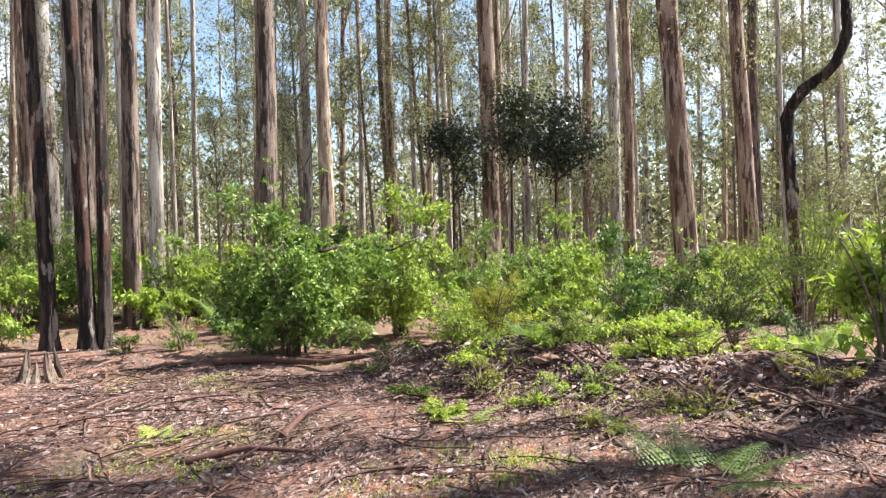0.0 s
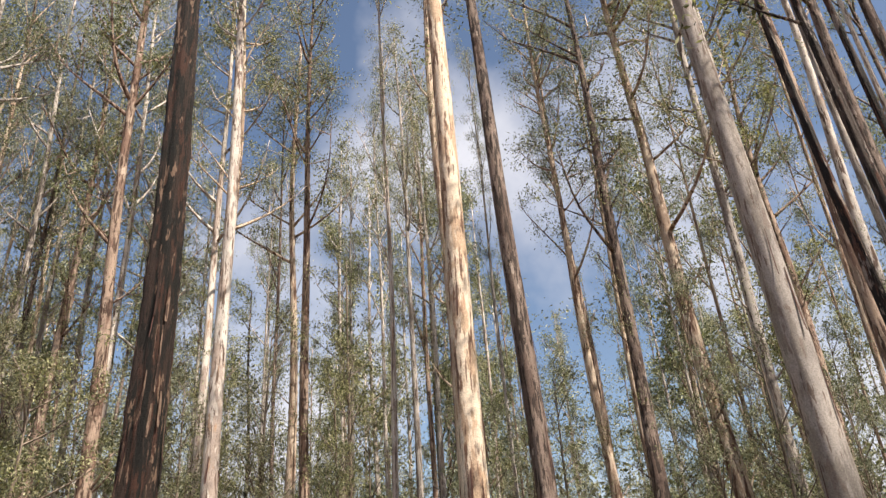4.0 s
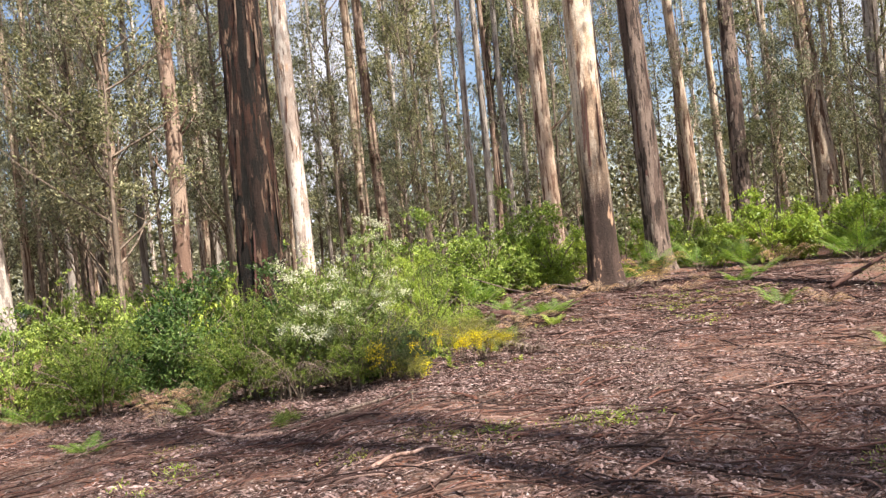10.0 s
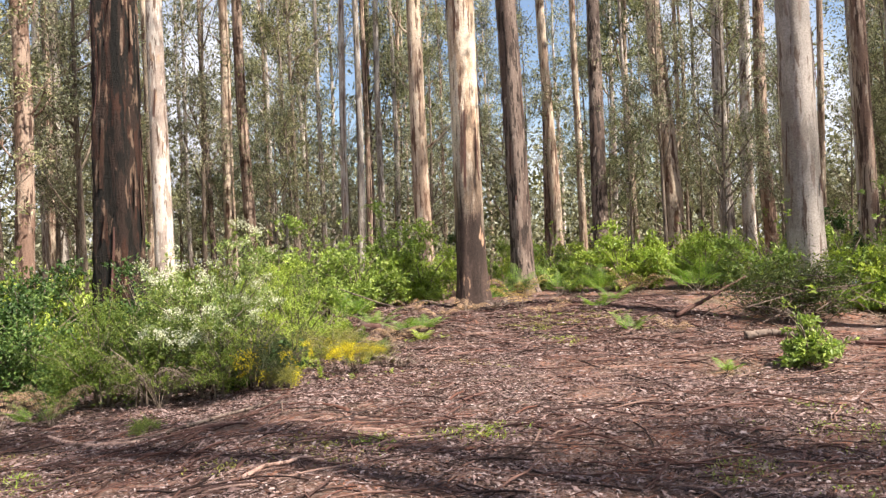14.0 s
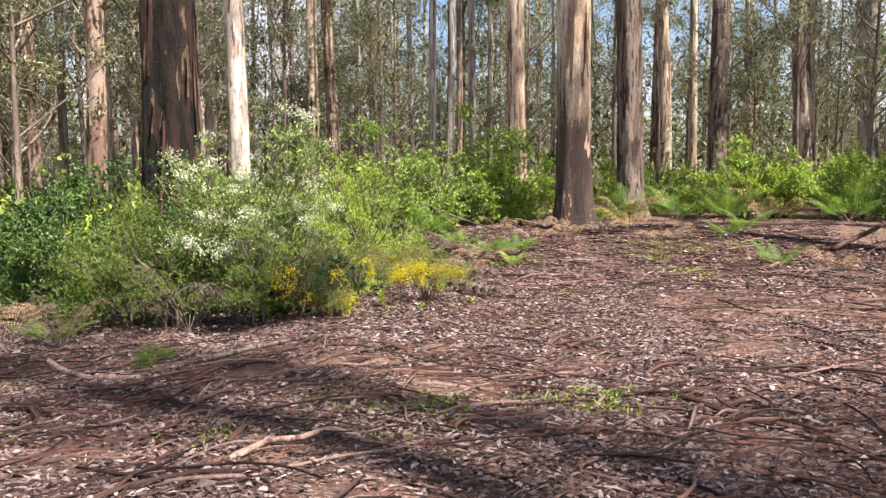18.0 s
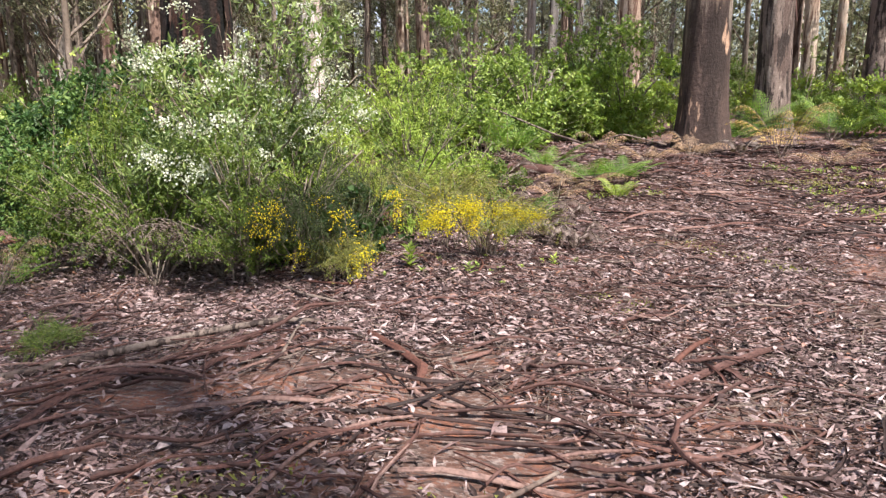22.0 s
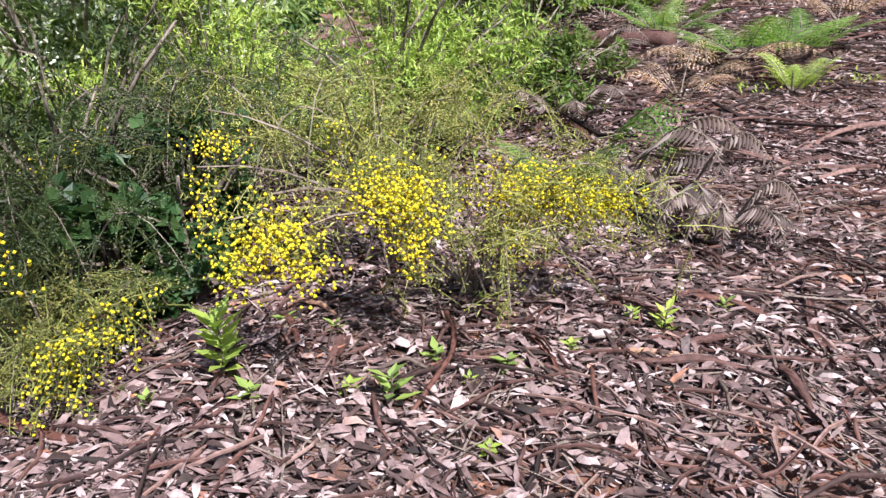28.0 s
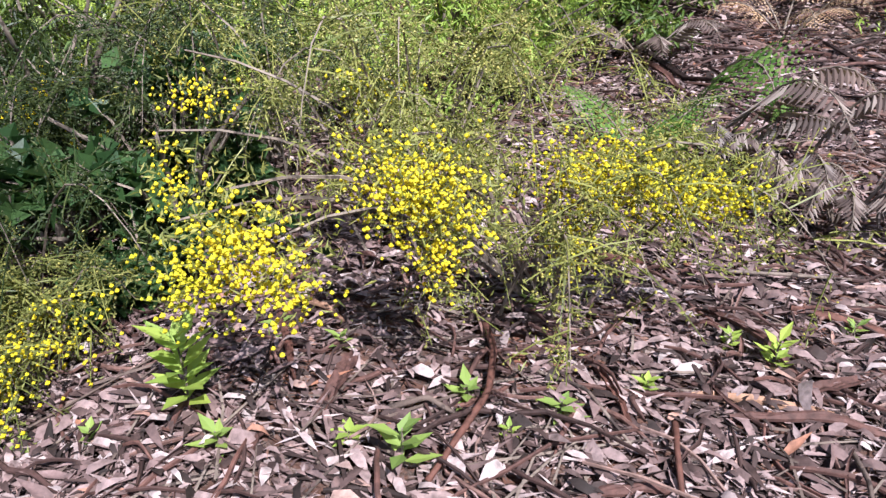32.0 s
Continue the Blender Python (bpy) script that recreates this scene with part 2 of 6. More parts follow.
FEATHER = leaf_material("feathery_leaves", (0.07, 0.12, 0.022), (0.13, 0.19, 0.036), (0.24, 0.29, 0.065), 0.3)
LIME = leaf_material("lime_leaves", (0.21, 0.31, 0.055), (0.34, 0.44, 0.085), (0.48, 0.55, 0.14), 0.36)
# darker copy of the feathery leaves, shade mixed into the colour; also duskier plants
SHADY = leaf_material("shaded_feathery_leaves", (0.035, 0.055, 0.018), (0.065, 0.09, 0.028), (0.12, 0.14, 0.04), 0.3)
WATTLE = leaf_material("wattle_leaves", (0.12, 0.135, 0.04), (0.24, 0.25, 0.07), (0.41, 0.40, 0.125), 0.4)
GOLDLIME = leaf_material("golden_green_leaves", (0.27, 0.28, 0.05), (0.42, 0.41, 0.075), (0.58, 0.54, 0.13), 0.36)
BUD = leaf_material("wattle_buds", (0.18, 0.16, 0.04), (0.30, 0.27, 0.06), (0.45, 0.39, 0.09), 0.3)
FERN = leaf_material("fern_fronds", (0.08, 0.16, 0.03), (0.15, 0.26, 0.05), (0.26, 0.36, 0.09), 0.42)
DEADFERN = leaf_material("dead_fronds", (0.28, 0.165, 0.11), (0.46, 0.30, 0.20), (0.62, 0.45, 0.33), 0.25, 0.7)
OLDFERN = leaf_material("old_grey_fronds", (0.07, 0.047, 0.043), (0.15, 0.108, 0.1), (0.32, 0.26, 0.24), 0.2, 0.8)
MOSSY = leaf_material("mossy_leaves", (0.17, 0.18, 0.05), (0.28, 0.29, 0.09), (0.42, 0.40, 0.15), 0.4)
# brown dead fronds, darkened further for the shade beneath the flowering shrub
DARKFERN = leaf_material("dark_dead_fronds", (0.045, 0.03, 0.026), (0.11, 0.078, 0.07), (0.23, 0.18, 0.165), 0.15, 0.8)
GOLDFERN = leaf_material("golden_fronds", (0.36, 0.22, 0.08), (0.55, 0.38, 0.15), (0.70, 0.54, 0.26), 0.35, 0.7)
HAZEL_MID = leaf_material("hazel_leaves_deep", (0.06, 0.12, 0.035), (0.13, 0.215, 0.06), (0.28, 0.37, 0.11), 0.28)
LANCE = leaf_material("lance_leaves", (0.12, 0.18, 0.055), (0.26, 0.33, 0.105), (0.46, 0.51, 0.20), 0.34)
WHITE = leaf_material("white_petals", (0.50, 0.52, 0.40), (0.68, 0.69, 0.60), (0.80, 0.80, 0.74), 0.3)
YELLOW = leaf_material("yellow_blossom", (0.60, 0.47, 0.006), (0.76, 0.64, 0.008), (0.84, 0.76, 0.02), 0.3, 0.7)
BLUE = leaf_material("blue_petals", (0.17, 0.17, 0.30), (0.27, 0.27, 0.42), (0.40, 0.40, 0.54), 0.3)
LITTER = litter_material("leaf_litter", [(0.0, (0.022, 0.014, 0.012)), (0.24, (0.075, 0.045, 0.040)), (0.55, (0.195, 0.125, 0.116)), (0.82, (0.33, 0.235, 0.222)), (0.96, (0.46, 0.37, 0.355)), (1.0, (0.30, 0.13, 0.075))])
STRIP = litter_material("bark_litter", [(0.0, (0.026, 0.016, 0.014)), (0.4, (0.066, 0.035, 0.030)), (0.75, (0.14, 0.066, 0.052)), (1.0, (0.28, 0.18, 0.15))])
REDBARK = litter_material("red_shed_bark", [(0.0, (0.07, 0.032, 0.025)), (1.0, (0.16, 0.066, 0.046))])
TANBARK = litter_material("tan_shed_bark", [(0.0, (0.24, 0.12, 0.075)), (1.0, (0.42, 0.25, 0.16))])
PALEWOOD = bark_material("pale_fallen_wood", (0.46, 0.31, 0.26), (0.30, 0.19, 0.155), (0.12, 0.07, 0.055), 0.43, 0.5, 24, 0.006)
EARTH = litter_material("clod_earth", [(0.0, (0.10, 0.06, 0.045)), (1.0, (0.22, 0.12, 0.08))])


# ---- mesh building ----
class Geo:
    """Collects triangles."""

    def __init__(self):
        self.v, self.f, self.n = [], [], 0

    def add(self, verts, tris):
        verts = np.asarray(verts, float).reshape(-1, 3)
        self.v.append(verts)
        self.f.append(np.asarray(tris, int).reshape(-1, 3) + self.n)
        self.n += len(verts)
        return self

    def mesh(self, name, material, smooth=False):
        v, f = np.concatenate(self.v), np.concatenate(self.f)
        me = bpy.data.meshes.new(name)
        me.vertices.add(len(v))
        me.vertices.foreach_set("co", v.astype(np.float32).ravel())
        me.loops.add(3 * len(f))
        me.loops.foreach_set("vertex_index", f.astype(np.int32).ravel())
        me.polygons.add(len(f))
        me.polygons.foreach_set("loop_start", np.arange(0, 3 * len(f), 3, dtype=np.int32))
        me.polygons.foreach_set("use_smooth", np.full(len(f), smooth))
        me.materials.append(material)
        me.update()
        me.validate()
        return me

    def tube(self, pts, rad, segs=6, cap=True, flute=None):
        pts, rad = np.asarray(pts, float), np.asarray(rad, float)
        k = len(pts)
        tan = np.gradient(pts, axis=0)
        tan /= np.linalg.norm(tan, axis=1)[:, None] + 1e-9
        ref = np.array([0.0, 1, 0]) if abs(tan[:, 1]).mean() < 0.8 else np.array([1.0, 0, 0])
        a = np.cross(tan, ref)
        a /= np.linalg.norm(a, axis=1)[:, None]
        b = np.cross(tan, a)
        th = np.arange(segs) * 2 * np.pi / segs
        r = rad[:, None] * np.ones(segs)
        if flute is not None:
            r = r * flute
        ring = pts[:, None] + r[..., None] * (np.cos(th)[None, :, None] * a[:, None] + np.sin(th)[None, :, None] * b[:, None])
        i, j = np.meshgrid(np.arange(k - 1), np.arange(segs), indexing="ij")
        p, q = i * segs + j, i * segs + (j + 1) % segs
        tris = [np.stack([p, q, q + segs], -1).reshape(-1, 3), np.stack([p, q + segs, p + segs], -1).reshape(-1, 3)]
        verts = ring.reshape(-1, 3)
        if cap:
            verts = np.concatenate([verts, pts[:1], pts[-1:]])
            s = np.arange(segs)
            tris.append(np.stack([np.full(segs, k * segs), (s + 1) % segs, s], 1))
            tris.append(np.stack([np.full(segs, k * segs + 1), (k - 1) * segs + s, (k - 1) * segs + (s + 1) % segs], 1))
        return self.add(verts, np.concatenate(tris))

    def leaves(self, base, way, face, length, width, fold=0.25):
        """Folded two-triangle leaves, one for each row."""
        base = np.asarray(base, float)
        n = len(base)
        way = way / (np.linalg.norm(way, axis=1)[:, None] + 1e-9)
        side = np.cross(way, face)
        side /= np.linalg.norm(side, axis=1)[:, None] + 1e-9
        up = np.cross(side, way)
        L, W = np.broadcast_to(length, n)[:, None], np.broadcast_to(width, n)[:, None]
        mid = base + 0.42 * L * way + fold * W * up
        v = np.stack([base, mid + 0.5 * W * side, base + L * way, mid - 0.5 * W * side], 1)
        k = 4 * np.arange(n)[:, None]
        return self.add(v, np.concatenate([k + [0, 1, 2], k + [0, 2, 3]]))

    def curled(self, base, way, face, length, width, curl):
        """Lens-shaped dry leaves, bent along their length, one for each row."""
        n = len(base)
        way = way / (np.linalg.norm(way, axis=1)[:, None] + 1e-9)
        side = np.cross(way, face)
        side /= np.linalg.norm(side, axis=1)[:, None] + 1e-9
        up = np.cross(side, way)
        L, W, C = length[:, None], width[:, None], (curl * length)[:, None]
        skew = (rng.normal(0, 0.10, n) * length)[:, None] * side
        v = np.stack([base, base + 0.28 * L * way + 0.46 * W * side + 0.7 * C * up + 0.5 * skew, base + 0.68 * L * way + 0.40 * W * side + 0.6 * C * up + skew,
                      base + L * way + skew, base + 0.68 * L * way - 0.40 * W * side + 0.6 * C * up + skew + 0.2 * W * up, base + 0.28 * L * way - 0.46 * W * side + 0.7 * C * up + 0.5 * skew + 0.2 * W * up], 1)
        k = 6 * np.arange(n)[:, None]
        return self.add(v, np.concatenate([k + [0, 1, 5], k + [1, 4, 5], k + [1, 2, 4], k + [2, 3, 4]]))

    def blobs(self, centre, radius):
        """Small eight-sided beads."""
        centre = np.asarray(centre, float)
        n = len(centre)
        d = np.array([(1, 0, 0), (-1, 0, 0), (0, 1, 0), (0, -1, 0), (0, 0, 1), (0, 0, -1)], float)
        v = centre[:, None] + np.broadcast_to(radius, n)[:, None, None] * d
        t = np.array([(0, 2, 4), (2, 1, 4), (1, 3, 4), (3, 0, 4), (2, 0, 5), (1, 2, 5), (3, 1, 5), (0, 3, 5)])
        return self.add(v, (6 * np.arange(n)[:, None, None] + t).reshape(-1, 3))


def unit(n):
    d = rng.normal(size=(n, 3))
    return d / np.linalg.norm(d, axis=1)[:, None]


def piece(name, geo, material, parent=None, label="", smooth=False):
    """One mesh object, under its thing."""
    ob = new(name, geo.mesh(name, material, smooth))
    if parent:
        ob.parent = parent
    return tagged(ob, label) if label else ob


def thing(name, at, label, category, group="", turn=0.0):
    e = new(name)
    e.empty_display_size = 0.2
    e.matrix_basis = pose(*at, 0, 0, turn)
    return tagged(e, label, category, group)


# ---- ground ----
def rise(x, y):
    """Height of the forest floor."""
    x, y = np.asarray(x, float), np.asarray(y, float)
    s = np.clip((y - 11.5) / 4.5, 0, 1)
    z = 0.45 * s * s * (3 - 2 * s)
    z = z - 0.1 * np.clip(-1.5 - x, 0, 5)
    z = z + 0.14 * np.exp(-((x + 1.5) ** 2 + (y - 9.5) ** 2))
    s = np.clip((x - 8.6) / 1.0, 0, 1) * np.clip((6.0 - y) / 1.5, 0, 1) * np.clip((y + 3.0) / 1.5, 0, 1)
    z = z + 0.42 * s * np.exp(-(((x - 10.0) / 1.1) ** 2)) * (0.8 + 0.2 * np.sin(2.3 * y))
    near = np.exp(-(x * x + (y - 6) ** 2) / 900.0)
    z = z + near * (0.018 * np.sin(1.7 * x + 0.6 * y) + 0.016 * np.sin(2.3 * y - 1.1 * x + 1) + 0.010 * np.sin(5.1 * x + 3.7 * y))
    return z


def on(x, y, dz=0.0):
    return (float(x), float(y), float(rise(x, y)) + dz)


def build_ground():
    far = 40 * 1.25 ** np.arange(0, 20)
    fine = np.arange(-18, 24, 0.16)
    xs = np.concatenate([-far[::-1], np.arange(-38, -18, 1.5), fine, np.arange(24, 40, 1.5), far])
    fine = np.arange(-6, 22, 0.16)
    ys = np.concatenate([-far[::-1], np.arange(-38, -6, 1.5), fine, np.arange(22, 40, 1.5), far])
    X, Y = np.meshgrid(xs, ys, indexing="ij")
    Z = rise(X, Y)
    inner = (X > -18) & (X < 24) & (Y > -6) & (Y < 22)
    Z = Z + inner * rng.normal(0, 0.008, Z.shape)
    nx, ny = X.shape
    i, j = np.meshgrid(np.arange(nx - 1), np.arange(ny - 1), indexing="ij")
    p = (i * ny + j).ravel()
    tris = np.concatenate([np.stack([p, p + ny, p + ny + 1], 1), np.stack([p, p + ny + 1, p + 1], 1)])
    g = Geo().add(np.stack([X, Y, Z], -1), tris)
    ob = piece("ground", g, ground_material(), None, "", True)
    tagged(ob, "red-brown forest floor strewn with bark and dry leaves", "ground", kind="structure")
    return ob


ground = build_ground()

CLEAR = [(-14, -12), (-14, 8.4), (-8, 9.2), (-5, 9.2), (-2.6, 8.8), (-2, 9.6), (-1.6, 12.2), (-1.4, 14.5), (0.2, 16.4), (2, 17.5), (4.2, 17.0), (5, 15), (5.8, 12.8), (7.5, 11.6), (8.2, 9.6), (8.6, 6.5), (9.4, 4.5), (9.6, 1), (9.6, -3), (9, -12)]


def inside(x, y):
    """Whether places lie in the open, leaf-strewn part."""
    x, y = np.asarray(x, float), np.asarray(y, float)
    out = np.zeros(x.shape, bool)
    for (ax, ay), (bx, by) in zip(CLEAR, CLEAR[1:] + CLEAR[:1]):
        hit = ((ay > y) != (by > y)) & (x < (bx - ax) * (y - ay) / (by - ay + 1e-12) + ax)
        out ^= hit
    return out


# ---- trees ----
def wavy(z, amp, seed):
    r = np.random.default_rng(seed)
    a, b = r.uniform(0, 6.28, 2), r.uniform(0, 6.28, 2)
    return np.stack([amp * (np.sin(z * 0.13 + a[0]) + 0.5 * np.sin(z * 0.31 + a[1]) - np.sin(a[0]) - 0.5 * np.sin(a[1])),
                     amp * (np.sin(z * 0.12 + b[0]) + 0.5 * np.sin(z * 0.29 + b[1]) - np.sin(b[0]) - 0.5 * np.sin(b[1])), z], -1)


def trunk_geo(r, h, seed, segs=14, rings=30, amp=0.12, lean=(0, 0), flare=0.45, rough=0.05, top=0.25):
    q = np.random.default_rng(seed)
    z = np.concatenate([[-0.4], h * np.linspace(0, 1, rings) ** 1.5])
    pts = wavy(z, amp, seed) + np.stack([lean[0] * z, lean[1] * z, 0 * z], -1)
    rad = r * (1 - (1 - top) * np.clip(z / h, 0, 1)) + r * flare * np.exp(-np.clip(z, 0, None) / (0.9 * r + 0.12))
    th = np.arange(segs) * 2 * np.pi / segs
    fl = np.ones((len(z), segs))
    for k in range(2, 8):
        fl += rough * 0.8 / np.sqrt(k) * np.sin(k * th[None] + q.uniform(0, 6.28) + (0.25 * z[:, None] * q.uniform(-1, 1)))
    fl += q.normal(0, rough * 0.35, fl.shape)
    base = np.exp(-np.clip(z, 0, None) / (1.2 * r + 0.1))[:, None]
    fl += base * 0.12 * np.sin(5 * th[None] + q.uniform(0, 6.28))
    return Geo().tube(pts, rad, segs, True, fl), pts


def crown_geo(pts, h, seed, limbs, clusters, per, size, start=0.5, reach=5.0, spread=1.0, thick=1.0):
    """Limbs with side branches, and clumps of hanging leaves at their ends."""
    q = np.random.default_rng(seed)
    woods, leaf = [], Geo()
    for _ in range(limbs):
        wood = Geo()
        woods.append(wood)
        f = q.uniform(start, 0.97)
        root = np.array([np.interp(f * h, pts[:, 2], pts[:, c]) for c in range(3)])
        az, up = q.uniform(0, 6.28), q.uniform(0.7, 1.6)
        d = np.array([np.cos(az), np.sin(az), up])
        d /= np.linalg.norm(d)
        ln = reach * q.uniform(0.5, 1.0) * (1.25 - 0.5 * f)
        s = np.linspace(0, 1, 7)
        bend = np.stack([np.sin(s * 3 + az) * 0.08 * ln, np.cos(s * 2.6 + az) * 0.08 * ln, 0.12 * ln * s * s], -1)
        line = root + s[:, None] * ln * d + bend - bend[0]
        wood.tube(line, thick * ((0.008 * ln + 0.015) * (1.1 - s) * 1.5 + 0.010), 4)
        for _ in range(clusters):
            g = q.uniform(0.35, 1.0)
            c0 = np.array([np.interp(g, s, line[:, c]) for c in range(3)])
            e = c0 + q.normal(0, 0.33 * ln * 0.5, 3) + (0, 0, 0.2 * ln)
            mid = (c0 + e) / 2 + q.normal(0, 0.06 * ln, 3)
            wood.tube([c0, mid, e], thick * np.array([0.022 + 0.004 * ln, 0.017, 0.008]), 3, False)
            n = int(per * q.uniform(0.6, 1.3))
            o = q.normal(0, 1, (n, 3)) * np.array([0.55, 0.55, 0.36]) * spread
            way = q.normal(0, 0.7, (n, 3)) + (0, 0, -0.5)
            leaf.leaves(e + o, way, q.normal(0, 1, (n, 3)), size * q.uniform(0.6, 1.3, n), size * 0.36 * q.uniform(0.7, 1.3, n))
    return woods, leaf


def joined(geos):
    g = Geo()
    for k in geos:
        for v, f in zip(k.v, k.f):
            g.v.append(v)
            g.f.append(f + g.n)
        g.n += k.n
    return g


def karri(name, at, r, h, bark, seed, label, group="", segs=14, rings=30, limbs=10, clusters=4, per=75, size=0.24, start=0.5,
          reach=5.0, lean=(0, 0), amp=0.12, foliage=GUM, rough=0.05, flare=0.45, low=0, apart=True, spread=1.15, peel=0, plates=0):
    t = thing(name, at, label, "tree", group)
    g, pts = trunk_geo(r, h, seed, segs, rings, amp, lean, flare, rough)
    piece("trunk", g, BARK[bark], t, "", True)
    q = np.random.default_rng(seed + 5)
    for k in range(peel + plates):
        z0, ln, az, w = q.uniform(0.6, 9), q.uniform(0.4, 1.8), q.uniform(0, 6.28), q.uniform(0.02, 0.06)
        if k >= peel:
            ln, w = q.uniform(0.4, 1.6), q.uniform(0.03, 0.12)
        u = np.linspace(0, 1, 7)
        z = z0 + u * ln
        rad = r * (1 - 0.75 * z / h) * 1.03 + 0.008 + (q.uniform(0.02, 0.10) if k < peel else 0.035) * (1 - u) ** 3
        v = []
        for o in (-1, 1):
            for d in (0, 0.006):
                a = az + o * 0.5 * w / r * (0.4 + 0.6 * np.sin(u * 2.6 + 0.4)) + 0.05 * np.sin(3 * u + az)
                v.append(np.stack([np.interp(z, pts[:, 2], pts[:, 0]) + (rad + d) * np.cos(a), np.interp(z, pts[:, 2], pts[:, 1]) + (rad + d) * np.sin(a), z], -1))
        f = []
        for a, b in ((0, 2), (2, 3), (3, 1), (1, 0)):
            for i in range(6):
                f += [(a * 7 + i, b * 7 + i, b * 7 + i + 1), (a * 7 + i, b * 7 + i + 1, a * 7 + i + 1)]
        piece("bark_strip", Geo().add(np.concatenate(v), f), BARK["f"] if k >= peel else STRIP, t, "tan plate of flaking bark" if k >= peel else "peeling strip of brown bark")
    woods, leaf = crown_geo(pts, h, seed + 1, limbs, clusters, per, size, start, reach, spread)
    if low:
        w2, l2 = crown_geo(pts, h, seed + 2, low, 3, 70, 0.10, 0.08, 1.5, 0.62)
        tagged(piece("shoot_foliage", l2, foliage, t), kind="stuff")
        tagged(piece("shoot_stemwork", joined(w2), BARK[bark], t), kind="stuff")
    if apart:
        for w in woods:
            piece("limb", w, BARK[bark], t, "", True)
    else:
        tagged(piece("branchwork", joined(woods), BARK[bark], t, "", True), kind="stuff")
    tagged(piece("crown", leaf, foliage, t), kind="stuff")
    return t


# the nearest trunks, each with its own shape
main = karri("karri_tree", on(0.80, 15.95), 0.335, 42, "m", 21, "tall karri with pale upper bark and a brown lower trunk", segs=40, rings=110, lean=(-0.004, 0.0), amp=0.05, rough=0.03, limbs=12, start=0.45, flare=0.32, peel=16)
dark = karri("karri_tree", on(2.45, 20.6), 0.33, 40, "d", 31, "tall karri with dark furrowed bark", segs=36, rings=90, lean=(-0.028, 0), amp=0.08, rough=0.07, flare=0.5, peel=14)
red = karri("marri_tree", on(-6.05, 13.95), 0.45, 38, "r", 41, "thick marri trunk with dark red flaking bark", segs=44, rings=120, lean=(-0.005, 0), amp=0.06, rough=0.09, flare=0.25, peel=12, plates=30)
white = karri("karri_tree", on(-9.05, 24.4), 0.33, 42, "p", 51, "tall karri with smooth white bark", segs=30, rings=70, amp=0.08, rough=0.025, peel=8)
grey = karri("karri_tree", on(8.9, 17.3), 0.42, 43, "s", 61, "tall karri with smooth grey bark in shade", segs=40, rings=90, lean=(-0.012, 0), amp=0.05, rough=0.02, flare=0.2, peel=10)
leafy = karri("karri_tree", on(-0.38, 28.0), 0.33, 40, "t", 71, "tan karri with leafy shoots along its trunk", segs=26, rings=60, low=26, foliage=GUM_GREY)
burnt_a = karri("burnt_tree", on(8.55, 11.75), 0.12, 22, "k", 81, "slender charred tree trunk beside a clearing", segs=22, rings=60, limbs=3, per=40, reach=2.2, lean=(-0.015, 0.0), amp=0.09, rough=0.1)
burnt_b = karri("burnt_tree", on(9.0, 11.35), 0.125, 24, "k", 86, "charred twin trunk with reddish base", segs=22, rings=60, limbs=3, per=40, reach=2.2, lean=(-0.022, 0.01), amp=0.06, rough=0.1)
burnt_c = karri("burnt_tree", on(9.22, 11.2), 0.11, 23, "k", 91, "charred twin trunk with black split bark", segs=22, rings=60, limbs=3, per=40, reach=2.2, lean=(0.004, 0.01), amp=0.06, rough=0.1)
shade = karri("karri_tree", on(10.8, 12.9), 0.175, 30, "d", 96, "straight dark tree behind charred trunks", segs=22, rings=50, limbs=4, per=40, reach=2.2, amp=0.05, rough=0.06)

leaner = karri("leaning_tree", on(-13.9, 12.9), 0.19, 13, "d", 99, "dark-barked tree leaning over the bushes", segs=20, rings=40, limbs=3, per=30, reach=2.0, lean=(-0.34, -0.15), amp=0.06, rough=0.07)

LOOKS = {"p": "tall pale-barked karri in the forest", "g": "tall grey-barked karri in the forest", "t": "tall tan-barked karri in the forest", "b": "tall brown-barked tree in the forest", "d": "tall dark-barked tree in the forest"}
PROTO = {}
for k, key in enumerate("pgtbd"):
    for v in range(2):
        PROTO[key, v] = karri("karri_tree", (0, -60 - 7 * k, 0), 0.28, 37, key, 200 + 20 * k + 7 * v, LOOKS[key], "forest trees", 14, 30, 13, 6, 95, 0.165,
                              0.40 if v else 0.52, 5.5, (0.008 * (v - 0.5), 0.006), 0.16, GUM_GREY if (k + v) % 2 else GUM, low=16 if v else 7, apart=False, spread=0.66)
for k, key in enumerate("pgtbd"):
    PROTO[key, 2] = karri("karri_tree", (10, -60 - 7 * k, 0), 0.28, 36, key, 330 + 20 * k, LOOKS[key], "forest trees", 8, 12, 13, 5, 70, 0.34, 0.20, 5.0,
                          (0.01, 0.006), 0.2, GUM_GREY if k % 2 else GUM, low=0, apart=False, spread=0.95)
    PROTO[key, 3] = karri("karri_tree", (20, -60 - 7 * k, 0), 0.28, 38, key, 530 + 20 * k, LOOKS[key], "forest trees", 14, 30, 8, 4, 60, 0.16, 0.55, 5.0,
                          (0.006, 0.004), 0.14, GUM_GREY if k % 2 else GUM, low=4, apart=False, spread=0.55)
for k, key in enumerate("gtb"):
    PROTO[key, 4] = karri("karri_tree", (30, -60 - 7 * k, 0), 0.28, 36, key, 730 + 20 * k, LOOKS[key], "forest trees", 14, 30, 5, 4, 50, 0.17, 0.72, 3.2,
                          (0.006, 0.004), 0.14, GUM_GREY if k % 2 else GUM, low=5, apart=False, spread=0.5)
used = set()


